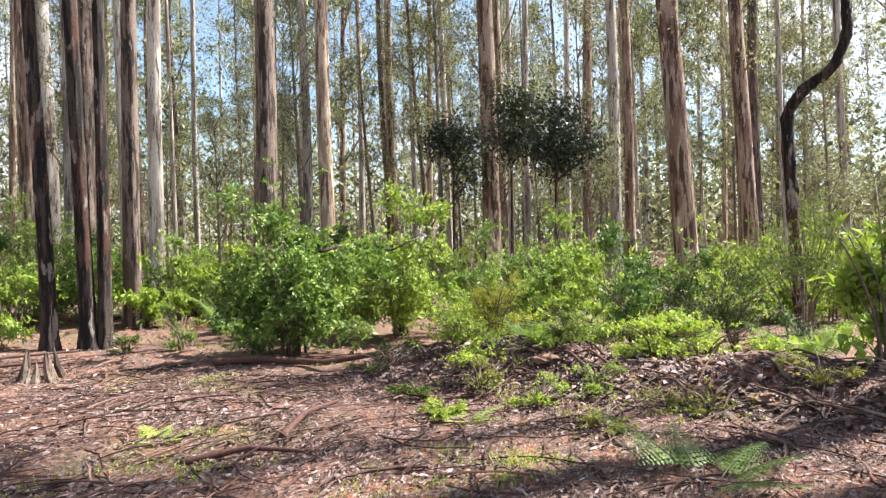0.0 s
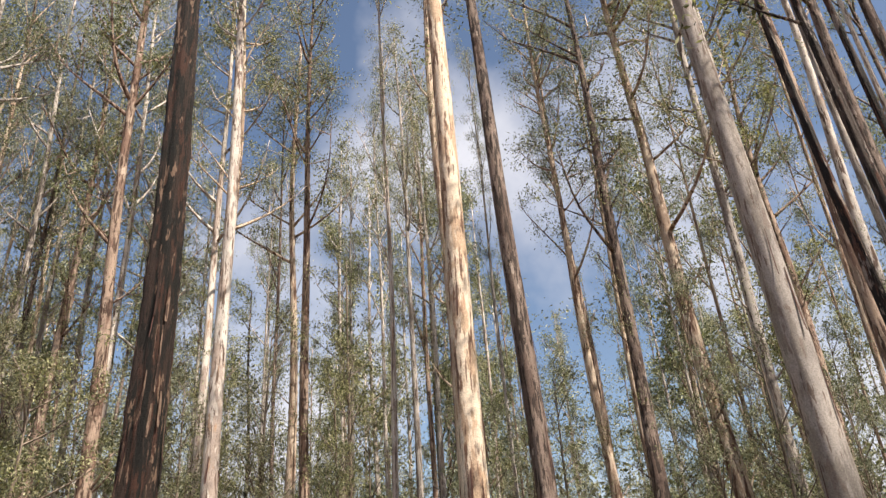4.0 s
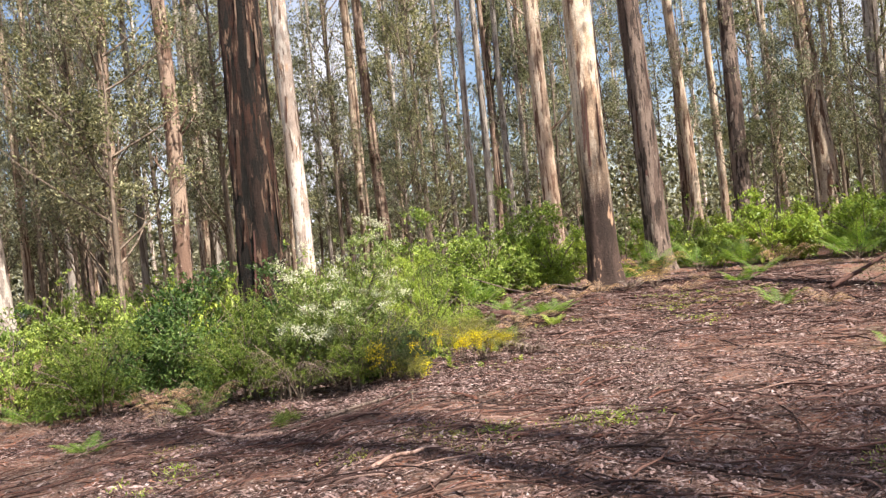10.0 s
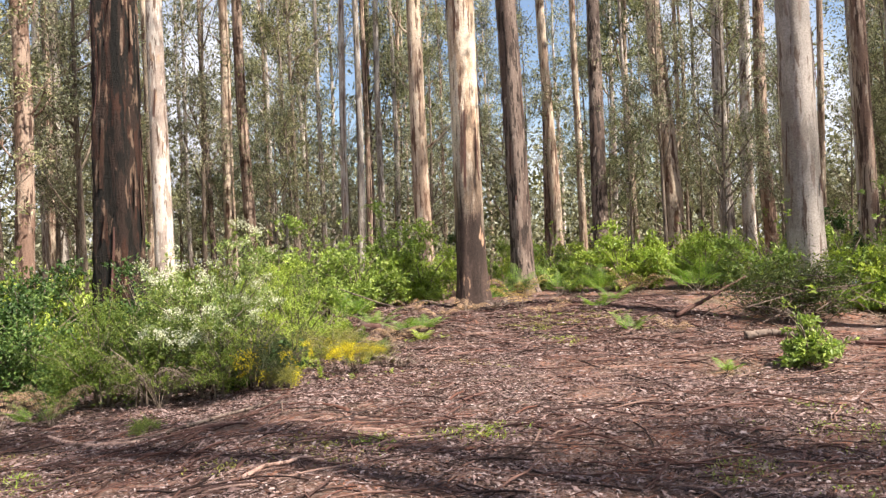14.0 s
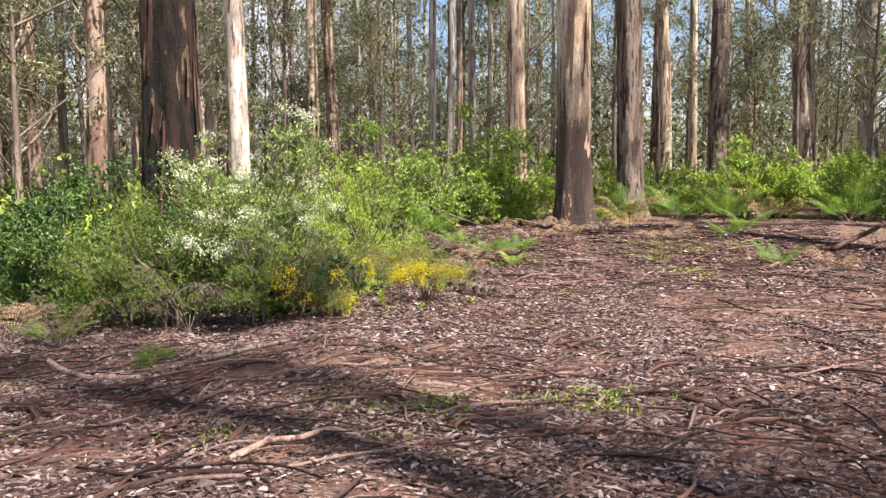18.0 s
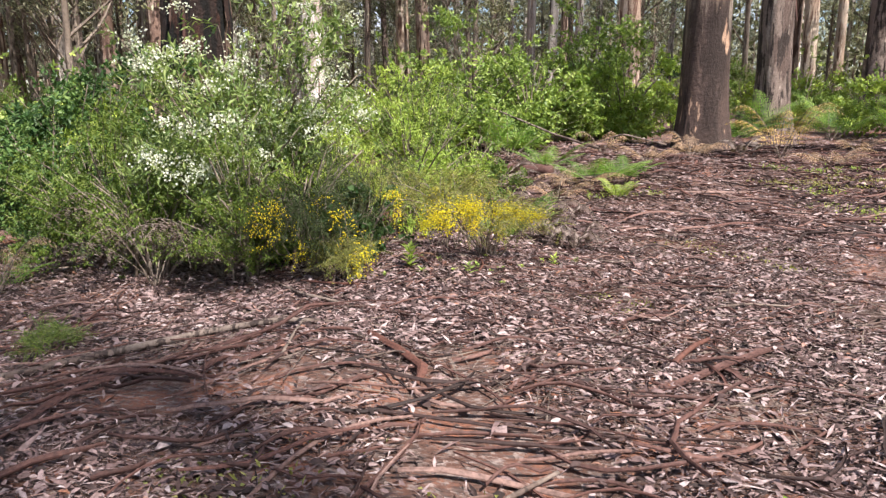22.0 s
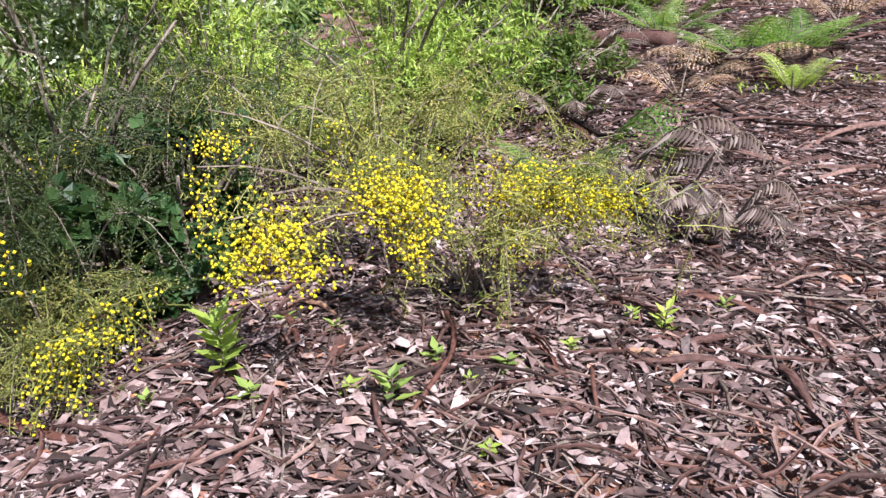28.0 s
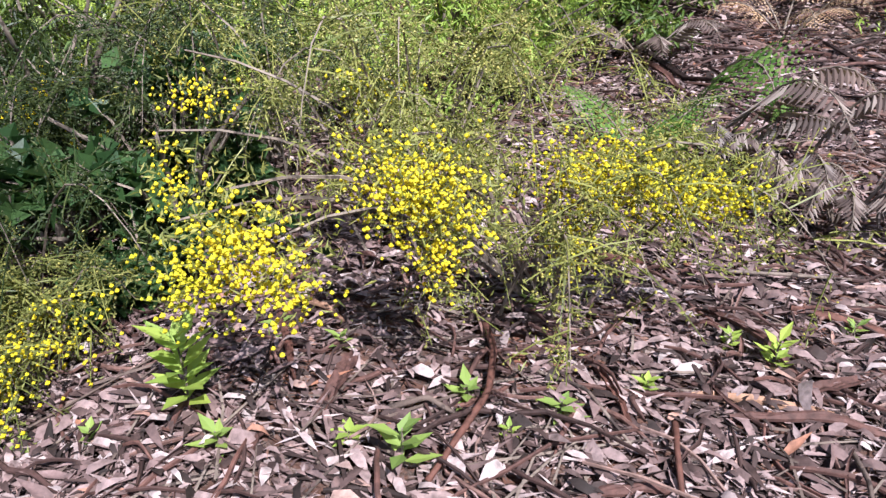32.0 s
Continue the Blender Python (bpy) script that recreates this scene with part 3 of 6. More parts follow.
def plant(proto, x, y, r, key=None, tall=1.0, turn=None):
    ob = proto
    s = r / 0.28
    m = pose(*on(x, y), 0, 0, rng.uniform(0, 360) if turn is None else turn) @ Matrix.Diagonal((s, s, tall, 1))
    if ob.name not in used:
        used.add(ob.name)
        ob.matrix_basis = m
        return ob
    base = ob.matrix_basis.copy()
    ob.matrix_basis = Matrix.Identity(4)
    c = copy_thing(ob, m)
    ob.matrix_basis = base
    return c


STANDS = [
    (-21.8, 41.01, 0.311, "p"), (-18.78, 36.87, 0.336, "g"), (-11.81, 30.55, 0.256, "t"), (-15.29, 45.71, 0.14, "g"),
    (-8.59, 34.4, 0.291, "b"), (-9.79, 48.47, 0.186, "g"), (-6.91, 45.33, 0.175, "p"), (-3.67, 30.17, 0.163, "p"),
    (-3.71, 36.18, 0.196, "g"), (-4.12, 45.21, 0.21, "b"), (-2.88, 40.15, 0.218, "g"), (-2.35, 48.13, 0.186, "g"),
]
STANDS += [
    (5.95, 37.74, 0.236, "b"), (5.72, 33.75, 0.264, "t"), (8.53, 41.63, 0.228, "t"), (7.02, 30.69, 0.361, "d"),
    (13.25, 49.42, 0.155, "g"), (10.8, 32.52, 0.436, "t"), (18.1, 49.2, 0.155, "g"), (12.83, 31.42, 0.323, "g"),
    (15.41, 35.31, 0.336, "p"), (17.44, 37.22, 0.354, "b"), (17.5, 29.21, 0.326, "p"), (15.49, 23.3, 0.336, "d"),
]
STANDS += [
    (14.53, 17.61, 0.222, "p"), (18.03, 24.88, 0.163, "p"), (12.81, 21.1, 0.242, "b"), (17.45, 32.38, 0.168, "t"),
    (15.5, 24.12, 0.196, "g"), (21.82, 27.2, 0.106, "p"), (23.8, 28.31, 0.14, "g"), (15.86, 14.71, 0.311, "d"),
    (23.72, 20.93, 0.21, "g"), (20.56, 16.72, 0.272, "t"), (31.04, 24.42, 0.177, "g"), (28.92, 20.47, 0.211, "b"),
]
STANDS += [
    (34.25, 23.33, 0.155, "g"), (22.9, 11.62, 0.317, "b"), (26.62, 13.28, 0.174, "b"), (32.47, 15.38, 0.185, "g"),
    (30.32, 11.47, 0.233, "b"), (29.08, 9.76, 0.239, "g"), (33.26, 10.76, 0.224, "b"), (22.53, 5.16, 0.326, "b"),
    (27.81, 4.59, 0.28, "b"), (32.25, 5.21, 0.218, "d"), (36.46, 2.68, 0.186, "g"), (37.21, 15.58, 0.177, "p"),
]
# left stand: grey bark mostly stands in for pale trunks in shade
STANDS += [
    (39.35, 5.52, 0.132, "g"), (-23.52, 21.64, 0.283, "g"), (-26.89, 26.86, 0.238, "d"), (-23, 23.91, 0.256, "g"),
    (-16.96, 19.54, 0.298, "g"), (-21.82, 26.38, 0.174, "t"), (-21.44, 28.61, 0.238, "g"), (-18.24, 27.53, 0.274, "b"),
    (-19.65, 31.28, 0.196, "g"), (-12.47, 22.03, 0.291, "b"), (-18.75, 35.77, 0.218, "t"), (-23.82, 34.14, 0.218, "g"),
]
for n, (x, y, r, key) in enumerate(STANDS):
    plant(PROTO[key, (4 if 17 < x < 31 and y < 14.5 and key in "gtb" else 3) if x > 12 and y < 30 else n % 2], x, y, r, tall=rng.uniform(0.9, 1.12))

# the forest beyond, and round the back of the clearing
spots = [(x, y) for x, y, *_ in STANDS]
count = 0
while count < 195:
    a, d = rng.uniform(-1.75, 1.15), rng.uniform(33, 115)
    x, y = -math.sin(a) * d, math.cos(a) * d
    if min((x - u) ** 2 + (y - v) ** 2 for u, v in spots) < 2.2 ** 2:
        continue
    spots.append((x, y))
    plant(PROTO["pgtbd"[rng.integers(5)], 2 if d > 48 else rng.integers(2)], x, y, rng.uniform(0.10, 0.32), tall=rng.uniform(0.85, 1.15))
    count += 1
for k, (x, y) in enumerate(((-27, 17), (-31, 25), (-25.5, 31), (-34, 33), (-29.5, 37), (-36, 26), (-22, 30.5), (-33, 18))):
    spots.append((x, y))
    plant(PROTO["gdbgt"[k % 5], 1], x, y, 0.16 + 0.02 * (k % 4), turn=77.0 * k)
# unseen trees toward the sun, added to throw shade on the clearing
for x, y in ((13.5, -10.5), (27, -11), (15.8, -6.2)):
    spots.append((x, y))
    plant(PROTO["pgtbd"[rng.integers(5)], rng.integers(2) if x < 14 else 3], x, y, rng.uniform(0.26, 0.36))
# three more unseen karris, placed so their clumped crowns dapple the foreground
for k, (x, y, lean) in enumerate(((10.2, -9.6, 0.01), (18.3, -10.4, -0.01), (20.4, -7.6, 0.0))):
    spots.append((x, y))
    karri("karri_tree", on(x, y), 0.36, 38, "gpt"[k], 641 + 17 * k, "unseen open-crowned karri added to dapple the clearing", "", 14, 30, 9, 4, 150, 0.17, 0.5, 6.5, (lean, 0.0), 0.14, GUM, apart=False, spread=0.5)
# unseen trees made up to close the wood behind, clear of the sun's path
count = 0
while count < 20:
    x, y = rng.uniform(-30, 34), rng.uniform(-38, 4)
    if (inside(x, y) or x * x + y * y < 10 ** 2 or (x > 9 and y > -20) or min((x - u) ** 2 + (y - v) ** 2 for u, v in spots) < 9):
        continue
    spots.append((x, y))
    plant(PROTO["pgtbd"[rng.integers(5)], rng.integers(2)], x, y, rng.uniform(0.2, 0.4))
    count += 1


# ---- saplings of the middle storey ----
def sapling(seed, h, foliage, label, per=75, size=0.105, bare=0.12, wide=1.0):
    t = thing("sapling", (0, -50, 0), label, "tree", "saplings")
    g, pts = trunk_geo(0.05 + 0.004 * h, h, seed, 8, 16, 0.10, (rng.uniform(-0.04, 0.04), rng.uniform(-0.04, 0.04)), 0.3, 0.03, 0.15)
    piece("trunk", g, TWIG, t, "", True)
    woods, leaf = crown_geo(pts, h, seed + 1, int(9 + h), 4, per, size, bare, 2.3 * wide, 0.36, 0.5)
    tagged(piece("branchwork", joined(woods), TWIG, t), kind="stuff")
    tagged(piece("crown", leaf, foliage, t), kind="stuff")
    return t


SAPS = [sapling(401, 9, GUM_GREY, "slender grey-green young gum sapling"), sapling(411, 13, GUM, "tall slender gum sapling with sparse leaves"),
        sapling(421, 7, GUM, "young gum sapling with small dark leaves"), sapling(431, 11, GUM_GREY, "slender sapling with grey hanging foliage", bare=0.15)]
for x, y in ((-13.2, 27), (-16, 31), (-10.5, 37), (-14.5, 36), (-20, 39), (-7, 40), (-17.5, 24), (-24, 30), (20, 30), (14, 40), (24, 12), (27, 17), (-15, 22), (-12, 25), (-20, 25), (-22, 33), (-9.5, 30), (-13.5, 33), (-25, 36), (-28, 31), (-6.2, 33), (-11.5, 41), (-17, 42), (-19, 21), (-23, 19), (-26, 24), (-29, 27), (-21, 17.5), (-30, 22), (-25, 28), (-33, 30), (-28, 19), (-17.5, 29.5), (-13, 19.5)):
    plant(SAPS[rng.integers(4)], x, y, 0.28 * rng.uniform(1.1, 1.5), tall=rng.uniform(1.1, 1.5))
count = 0
while count < 170:
    a, d = rng.uniform(-1.75, 1.15), 29 + 46 * rng.uniform(0, 1) ** 1.2
    x, y = -math.sin(a) * d, math.cos(a) * d
    if min((x - u) ** 2 + (y - v) ** 2 for u, v in spots) < 1.0:
        continue
    plant(SAPS[rng.integers(4)], x, y, 0.28 * rng.uniform(0.8, 1.25), tall=rng.uniform(0.8, 1.25))
    count += 1


# ---- shrubs ----
def shrub(name, at, h, w, twigs, per, ll, lw, foliage, label, seed, stems=7, droop=0.2, group="", flower=None, bloom=0, low=0.12, wood=TWIG, bead=0.0, fill=0.55, tilt=0.0):
    """A bush: stems, and twigs that carry rows of leaves; flower heads where given."""
    q = np.random.default_rng(seed)
    t = thing(name, at, label, "shrub", group)
    sg, lg, fg = Geo(), Geo(), Geo()
    heads = []
    for _ in range(stems):
        az, rr = q.uniform(0, 6.28), w * 0.5 * np.sqrt(q.uniform(0.05, 1))
        top = np.array([np.cos(az) * rr, np.sin(az) * rr, h * q.uniform(0.45, 0.82)])
        s = np.linspace(0, 1, 6)[:, None]
        root = np.array([np.cos(az), np.sin(az), 0]) * 0.12 * w * q.uniform(0.2, 1)
        line = root + s * (top - root) + np.sin(s * np.pi) * np.array([-np.cos(az), -np.sin(az), 0.4]) * 0.10 * w
        line[0, 2] = -0.08
        stem = Geo().tube(line, np.linspace(0.010 + 0.006 * h, 0.004, 6), 5)
        if group:
            heads.append(stem)
        else:
            piece("stem", stem, wood, t, "", True)
    # bush outline: uneven lobes round a dome
    ph = q.uniform(0, 6.28, 6)
    az = q.uniform(0, 6.28, twigs)
    el = np.arccos(q.uniform(-0.15, 1, twigs))
    lobe = 1 + 0.16 * np.sin(3 * az + ph[0]) + 0.12 * np.sin(5 * az + ph[1] + 2 * el) + 0.12 * np.sin(4 * el + ph[2] + az) + 0.10 * np.sin(9 * az + 6 * el + ph[3])
    rad = lobe * q.uniform(0, 1, twigs) ** fill
    end = np.stack([0.5 * w * rad * np.sin(el) * np.cos(az), 0.5 * w * rad * np.sin(el) * np.sin(az), h * (low + (0.93 - low) * np.clip(rad * np.cos(el) * 0.95 + 0.06, 0, 1.15))], -1)
    hub = q.integers(0, max(5, twigs // 34), twigs)
    end = np.where((q.uniform(0, 1, twigs) < 0.86)[:, None], end[hub] + q.normal(0, 1, (twigs, 3)) * (0.06 * w, 0.06 * w, 0.048 * h), end)
    out = end * np.array([1, 1, 0.6]) / (np.linalg.norm(end, axis=1)[:, None] + 1e-6)
    way = out + q.normal(0, 0.45, (twigs, 3)) + (0, 0, 0.25)
    way /= np.linalg.norm(way, axis=1)[:, None]
    tl = ll * per * 0.22 * q.uniform(0.7, 1.3, twigs)
    s = (np.arange(per) + 0.5) / per
    pos = end[:, None] + (s[None, :, None] - 0.6) * tl[:, None, None] * way[:, None] - (0, 0, 1) * (droop * tl[:, None] * s[None] ** 2)[..., None]
    pos = pos.reshape(-1, 3)
    wr = np.repeat(way, per, 0)
    d = wr * 0.5 + unit(len(pos)) * 0.8 + (0, 0, -droop)
    keep = pos[:, 2] > 0.02
    pos, d = pos[keep], d[keep]
    n = len(pos)
    face = unit(n) * 0.7 + (0, 0, 1)
    lg.leaves(pos, d, face, ll * q.uniform(0.6, 1.25, n), lw * q.uniform(0.7, 1.2, n))
    pick = q.choice(twigs, min(twigs, 60 if group else 160), replace=False)
    for k in pick:
        a = end[k] - 0.6 * tl[k] * way[k]
        sg.tube([a * (0.72, 0.72, 0.8), a, end[k] + 0.35 * tl[k] * way[k]], [0.005, 0.004, 0.002], 3, False)
    tagged(piece("twigwork", joined([sg] + heads), wood, t), kind="stuff")
    tagged(piece("foliage", lg, foliage, t), kind="stuff")
    if flower:
        outer = np.nonzero((rad > 0.62) & (end[:, 2] > 0.2 * h) & (end[:, 0] - end[:, 1] > -0.12 * w))[0]
        bunch = q.permutation(np.unique(hub[outer]))
        outer = np.concatenate([outer[hub[outer] == b][:7] for b in bunch])[:bloom]
        c = end[outer] + 0.5 * tl[outer][:, None] * way[outer]
        k = 60
        cc = np.repeat(c, k, 0) + q.normal(0, 1, (len(c) * k, 3)) * (0.056, 0.056, 0.03)
        if bead:
            fg.blobs(cc, bead * q.uniform(0.7, 1.2, len(cc)))
        else:
            fg.leaves(cc, unit(len(cc)), unit(len(cc)), 0.022, 0.018)
        tagged(piece("blossom", fg, flower, t), kind="stuff")
    return t


def copy_at(ob, x, y, s, sz=None, turn=None):
    m = pose(*on(x, y), 0, 0, rng.uniform(0, 360) if turn is None else turn) @ Matrix.Diagonal((s, s, sz or s, 1))
    base = ob.matrix_basis.copy()
    ob.matrix_basis = Matrix.Identity(4)
    c = copy_thing(ob, m)
    ob.matrix_basis = base
    return c


# the bank of bushes by the wattle
white_bush = shrub("flowering_shrub", on(-3.3, 10.4), 2.2, 2.3, 1000, 12, 0.085, 0.022, LANCE, "tall feathery shrub with clusters of white flowers", 501, 14, flower=WHITE, bloom=120, low=0.30, fill=0.42)
shrub("feathery_shrub", on(-4.9, 10.5), 1.75, 2.0, 1500, 13, 0.05, 0.014, FEATHER, "olive-green feathery shrub at the clearing's edge", 511, 9)
shrub("feathery_shrub", on(-2.2, 11.35), 1.35, 1.5, 1200, 12, 0.045, 0.013, LIME, "yellow-green wispy shrub behind the wattle", 516, 8)
shrub("broadleaf_shrub", on(-6.2, 11.2), 1.95, 2.0, 1100, 9, 0.07, 0.032, HAZEL_MID, "bright green leafy shrub at the clearing's edge", 521)
shrub("feathery_shrub", on(-7.9, 11.0), 1.7, 2.2, 1500, 12, 0.055, 0.018, FEATHER, "green feathery shrub over leaf litter", 526)
shrub("broadleaf_shrub", on(-9.8, 11.4), 1.75, 2.1, 1000, 9, 0.07, 0.03, HAZEL, "leafy green shrub at the clearing's edge", 531)
shrub("feathery_shrub", on(-11.7, 11.3), 1.7, 2.3, 1100, 12, 0.055, 0.018, FEATHER, "green feathery shrub at the clearing's far end", 532)
shrub("broadleaf_shrub", on(-13.6, 11.9), 1.9, 2.4, 900, 9, 0.08, 0.034, HAZEL_MID, "deep green leafy shrub at the clearing's far end", 533)
shrub("broadleaf_shrub", on(-8.9, 12.9), 1.9, 2.2, 800, 9, 0.08, 0.034, HAZEL, "leafy green shrub behind feathery bushes", 534)
shrub("feathery_shrub", on(-15.6, 12.6), 1.8, 2.4, 800, 12, 0.06, 0.02, FEATHER, "green feathery shrub at the clearing's far end", 535)
shrub("dark_shrub", on(-7.2, 12.8), 2.45, 2.5, 900, 9, 0.075, 0.042, HAZEL_DARK, "dark green broad-leaved shrub among paler bushes", 536)
shrub("dark_shrub", on(-5.0, 12.6), 2.2, 2.1, 760, 9, 0.075, 0.042, HAZEL_DARK, "dark green broad-leaved shrub among paler bushes", 541)
shrub("broadleaf_shrub", on(-2.75, 10.15), 0.62, 0.8, 110, 7, 0.08, 0.08, HAZEL_DARK, "low dark plant with broad round leaves", 546, 5)
shrub("feathery_shrub", on(-3.95, 9.85), 1.35, 1.5, 1100, 13, 0.04, 0.010, FEATHER, "drooping olive feathery bush beside white flowers", 549, 7, low=0.25)
# LIME and SHADY bushes colour in the lit top and shaded lower part
shrub("feathery_shrub", on(-2.45, 10.35), 0.95, 1.15, 900, 13, 0.034, 0.009, LIME, "yellow-green wispy bush over a dark hollow", 550, 7, low=0.45)
shrub("feathery_shrub", on(-2.75, 9.3), 0.95, 1.0, 900, 13, 0.034, 0.009, FEATHER, "drooping feathery bush at the litter's edge", 558, 7, low=0.2)
shrub("feathery_shrub", on(-2.5, 9.6), 1.05, 1.2, 900, 13, 0.035, 0.008, SHADY, "feathery bush with shade-dark leaves filling a hollow", 547, 7, low=0.3)
shrub("feathery_shrub", on(-1.9, 12.6), 0.95, 1.4, 650, 11, 0.06, 0.02, FEATHER, "low feathery green shrub behind the wattle", 548, 6)

# behind the main tree and across the clearing
shrub("broadleaf_shrub", on(-1.7, 16.0), 1.95, 2.1, 800, 9, 0.08, 0.042, HAZEL, "sunlit green hazel bush behind the wattle", 552)
shrub("broadleaf_shrub", on(-0.3, 17.4), 2.0, 2.0, 760, 9, 0.08, 0.042, LIME, "sunlit lime-green bush beside the main tree", 553)
shrub("feathery_shrub", on(-3.3, 14.7), 1.8, 2.0, 900, 11, 0.06, 0.02, LIME, "yellow-green feathery bush behind flowering shrubs", 554)
shrub("feathery_shrub", on(-2.6, 13.2), 1.35, 1.5, 800, 11, 0.05, 0.015, FEATHER, "olive feathery bush behind the wattle", 557)
shrub("broadleaf_shrub", on(-2.9, 17.2), 2.6, 2.7, 900, 9, 0.09, 0.045, HAZEL, "bright green hazel bush in sunlight", 551)
shrub("broadleaf_shrub", on(-1.0, 18.2), 2.4, 2.5, 820, 9, 0.09, 0.045, HAZEL, "bright green hazel bush in sunlight", 556)
shrub("broadleaf_shrub", on(4.9, 19.6), 1.7, 2.4, 900, 9, 0.09, 0.045, LIME, "sunlit lime-green leafy bush", 561)
shrub("broadleaf_shrub", on(7.2, 19.3), 1.75, 2.4, 900, 9, 0.09, 0.045, LIME, "sunlit lime-green leafy bush", 566)
shrub("broadleaf_shrub", on(9.9, 14.6), 2.5, 2.4, 1000, 10, 0.07, 0.026, FEATHER, "leafy green bush behind a brush heap", 571)
shrub("broadleaf_shrub", on(4.8, 9.3), 0.95, 1.0, 250, 9, 0.085, 0.045, HAZEL, "small bright green bush on the litter", 576, 6)
hazel = shrub("hazel_bush", on(9.95, 7.4), 2.75, 2.2, 1500, 10, 0.10, 0.048, HAZEL_MID, "large leafy hazel bush at the clearing's edge", 581, 10)
shrub("hazel_bush", on(12.4, 7.2), 2.6, 2.2, 1000, 9, 0.10, 0.045, HAZEL, "large leafy hazel bush behind others", 586, 9)
shrub("hazel_bush", on(13.6, 4.9), 2.2, 2.3, 1000, 9, 0.09, 0.042, HAZEL, "large leafy hazel bush behind others", 591, 9)
shrub("feathery_shrub", on(10.9, 4.4), 1.25, 1.3, 900, 12, 0.035, 0.011, GOLDLIME, "golden-green shrub with fine leaves", 596, 8)
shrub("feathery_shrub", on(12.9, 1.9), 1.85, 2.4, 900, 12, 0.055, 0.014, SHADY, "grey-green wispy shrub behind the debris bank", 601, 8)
shrub("broadleaf_shrub", on(11.2, 3.2), 0.75, 1.7, 330, 9, 0.06, 0.03, LIME, "low yellow-green leafy shrub", 606, 8)
shrub("broadleaf_shrub", on(10.9, 1.6), 0.7, 1.5, 300, 9, 0.06, 0.03, LIME, "low yellow-green leafy shrub", 611, 8)
shrub("hazel_bush", on(10.85, -0.25), 2.5, 1.6, 170, 8, 0.16, 0.10, LIME, "tall bright green bush with broad leaves", 616, 8)
shrub("feathery_shrub", on(9.55, 9.55), 0.7, 0.9, 200, 10, 0.05, 0.02, HAZEL, "small green bush beside charred trunks", 621, 6)

shrub("broadleaf_shrub", on(9.95, 4.3), 0.55, 1.5, 300, 9, 0.05, 0.026, LIME, "low yellow-green shrub on the debris bank", 626, 7)
shrub("broadleaf_shrub", on(10.1, 3.0), 0.5, 1.3, 260, 9, 0.05, 0.024, FEATHER, "low olive shrub on the debris bank", 631, 7)
shrub("broadleaf_shrub", on(9.5, 3.6), 0.4, 1.1, 220, 8, 0.045, 0.022, LIME, "low lime-green ground shrub on debris", 636, 6)
shrub("broadleaf_shrub", on(10.3, 1.9), 0.55, 1.3, 260, 9, 0.05, 0.024, LIME, "low yellow-green shrub on the debris bank", 641, 7)
shrub("broadleaf_shrub", on(11.6, 4.2), 0.9, 1.6, 380, 9, 0.06, 0.03, LIME, "yellow-green leafy shrub behind the bank", 646, 8)

for k, (x, y, h, w) in enumerate(((8.9, 3.4, 0.34, 0.9), (8.5, 2.5, 0.3, 0.7), (8.4, 3.9, 0.25, 0.6), (8.9, 1.0, 0.36, 0.8), (7.8, 3.1, 0.2, 0.6), (9.3, 5.0, 0.4, 0.9), (7.9, 1.6, 0.3, 0.6), (9.2, 2.2, 0.42, 0.9), (8.8, 9.9, 0.5, 0.7), (9.5, 0.2, 0.4, 0.8))):
    shrub("low_shrub", on(x, y), h, w, 170, 10, 0.032, 0.017, (MOSSY, LIME, FEATHER)[k % 3], ("low olive weeds over fallen bark", "low lime-green weeds over fallen bark", "low dull-green weeds over fallen bark")[k % 3], 1700 + k, 5, low=0.05)
shrub("feathery_shrub", on(13.2, 0.9), 2.1, 2.0, 800, 12, 0.045, 0.012, FEATHER, "airy green shrub with thin upright stems", 602, 5, low=0.5)
shrub("hazel_bush", on(12.3, 2.9), 1.9, 1.9, 800, 9, 0.075, 0.035, HAZEL_MID, "deep green bush behind the debris bank", 603, 7)
shrub("hazel_bush", on(10.4, 13.7), 2.2, 2.1, 900, 9, 0.09, 0.042, HAZEL_MID, "deep green bush behind charred trunks", 651, 7)
shrub("broadleaf_shrub", on(12.6, 13.2), 1.8, 2.3, 800, 9, 0.09, 0.042, HAZEL, "fresh green bush behind charred trunks", 656, 8)
shrub("broadleaf_shrub", on(12.2, 9.6), 1.2, 1.7, 520, 9, 0.08, 0.038, HAZEL_MID, "deep green low bush near the hazel", 661, 7)
shrub("flowering_shrub", on(11.5, 10.6), 0.9, 1.3, 360, 9, 0.06, 0.022, HAZEL_DARK, "low bush with mauve-blue flowers by charred trunks", 666, 6, flower=BLUE, bloom=14)
shrub("broadleaf_shrub", on(14.4, 10.4), 2.0, 2.4, 800, 9, 0.09, 0.042, HAZEL, "fresh green bush beyond the hazel", 671, 8)
shrub("broadleaf_shrub", on(15.2, 6.6), 2.1, 2.4, 800, 9, 0.09, 0.042, HAZEL_MID, "tall deep green bush beyond the bank", 676, 8)

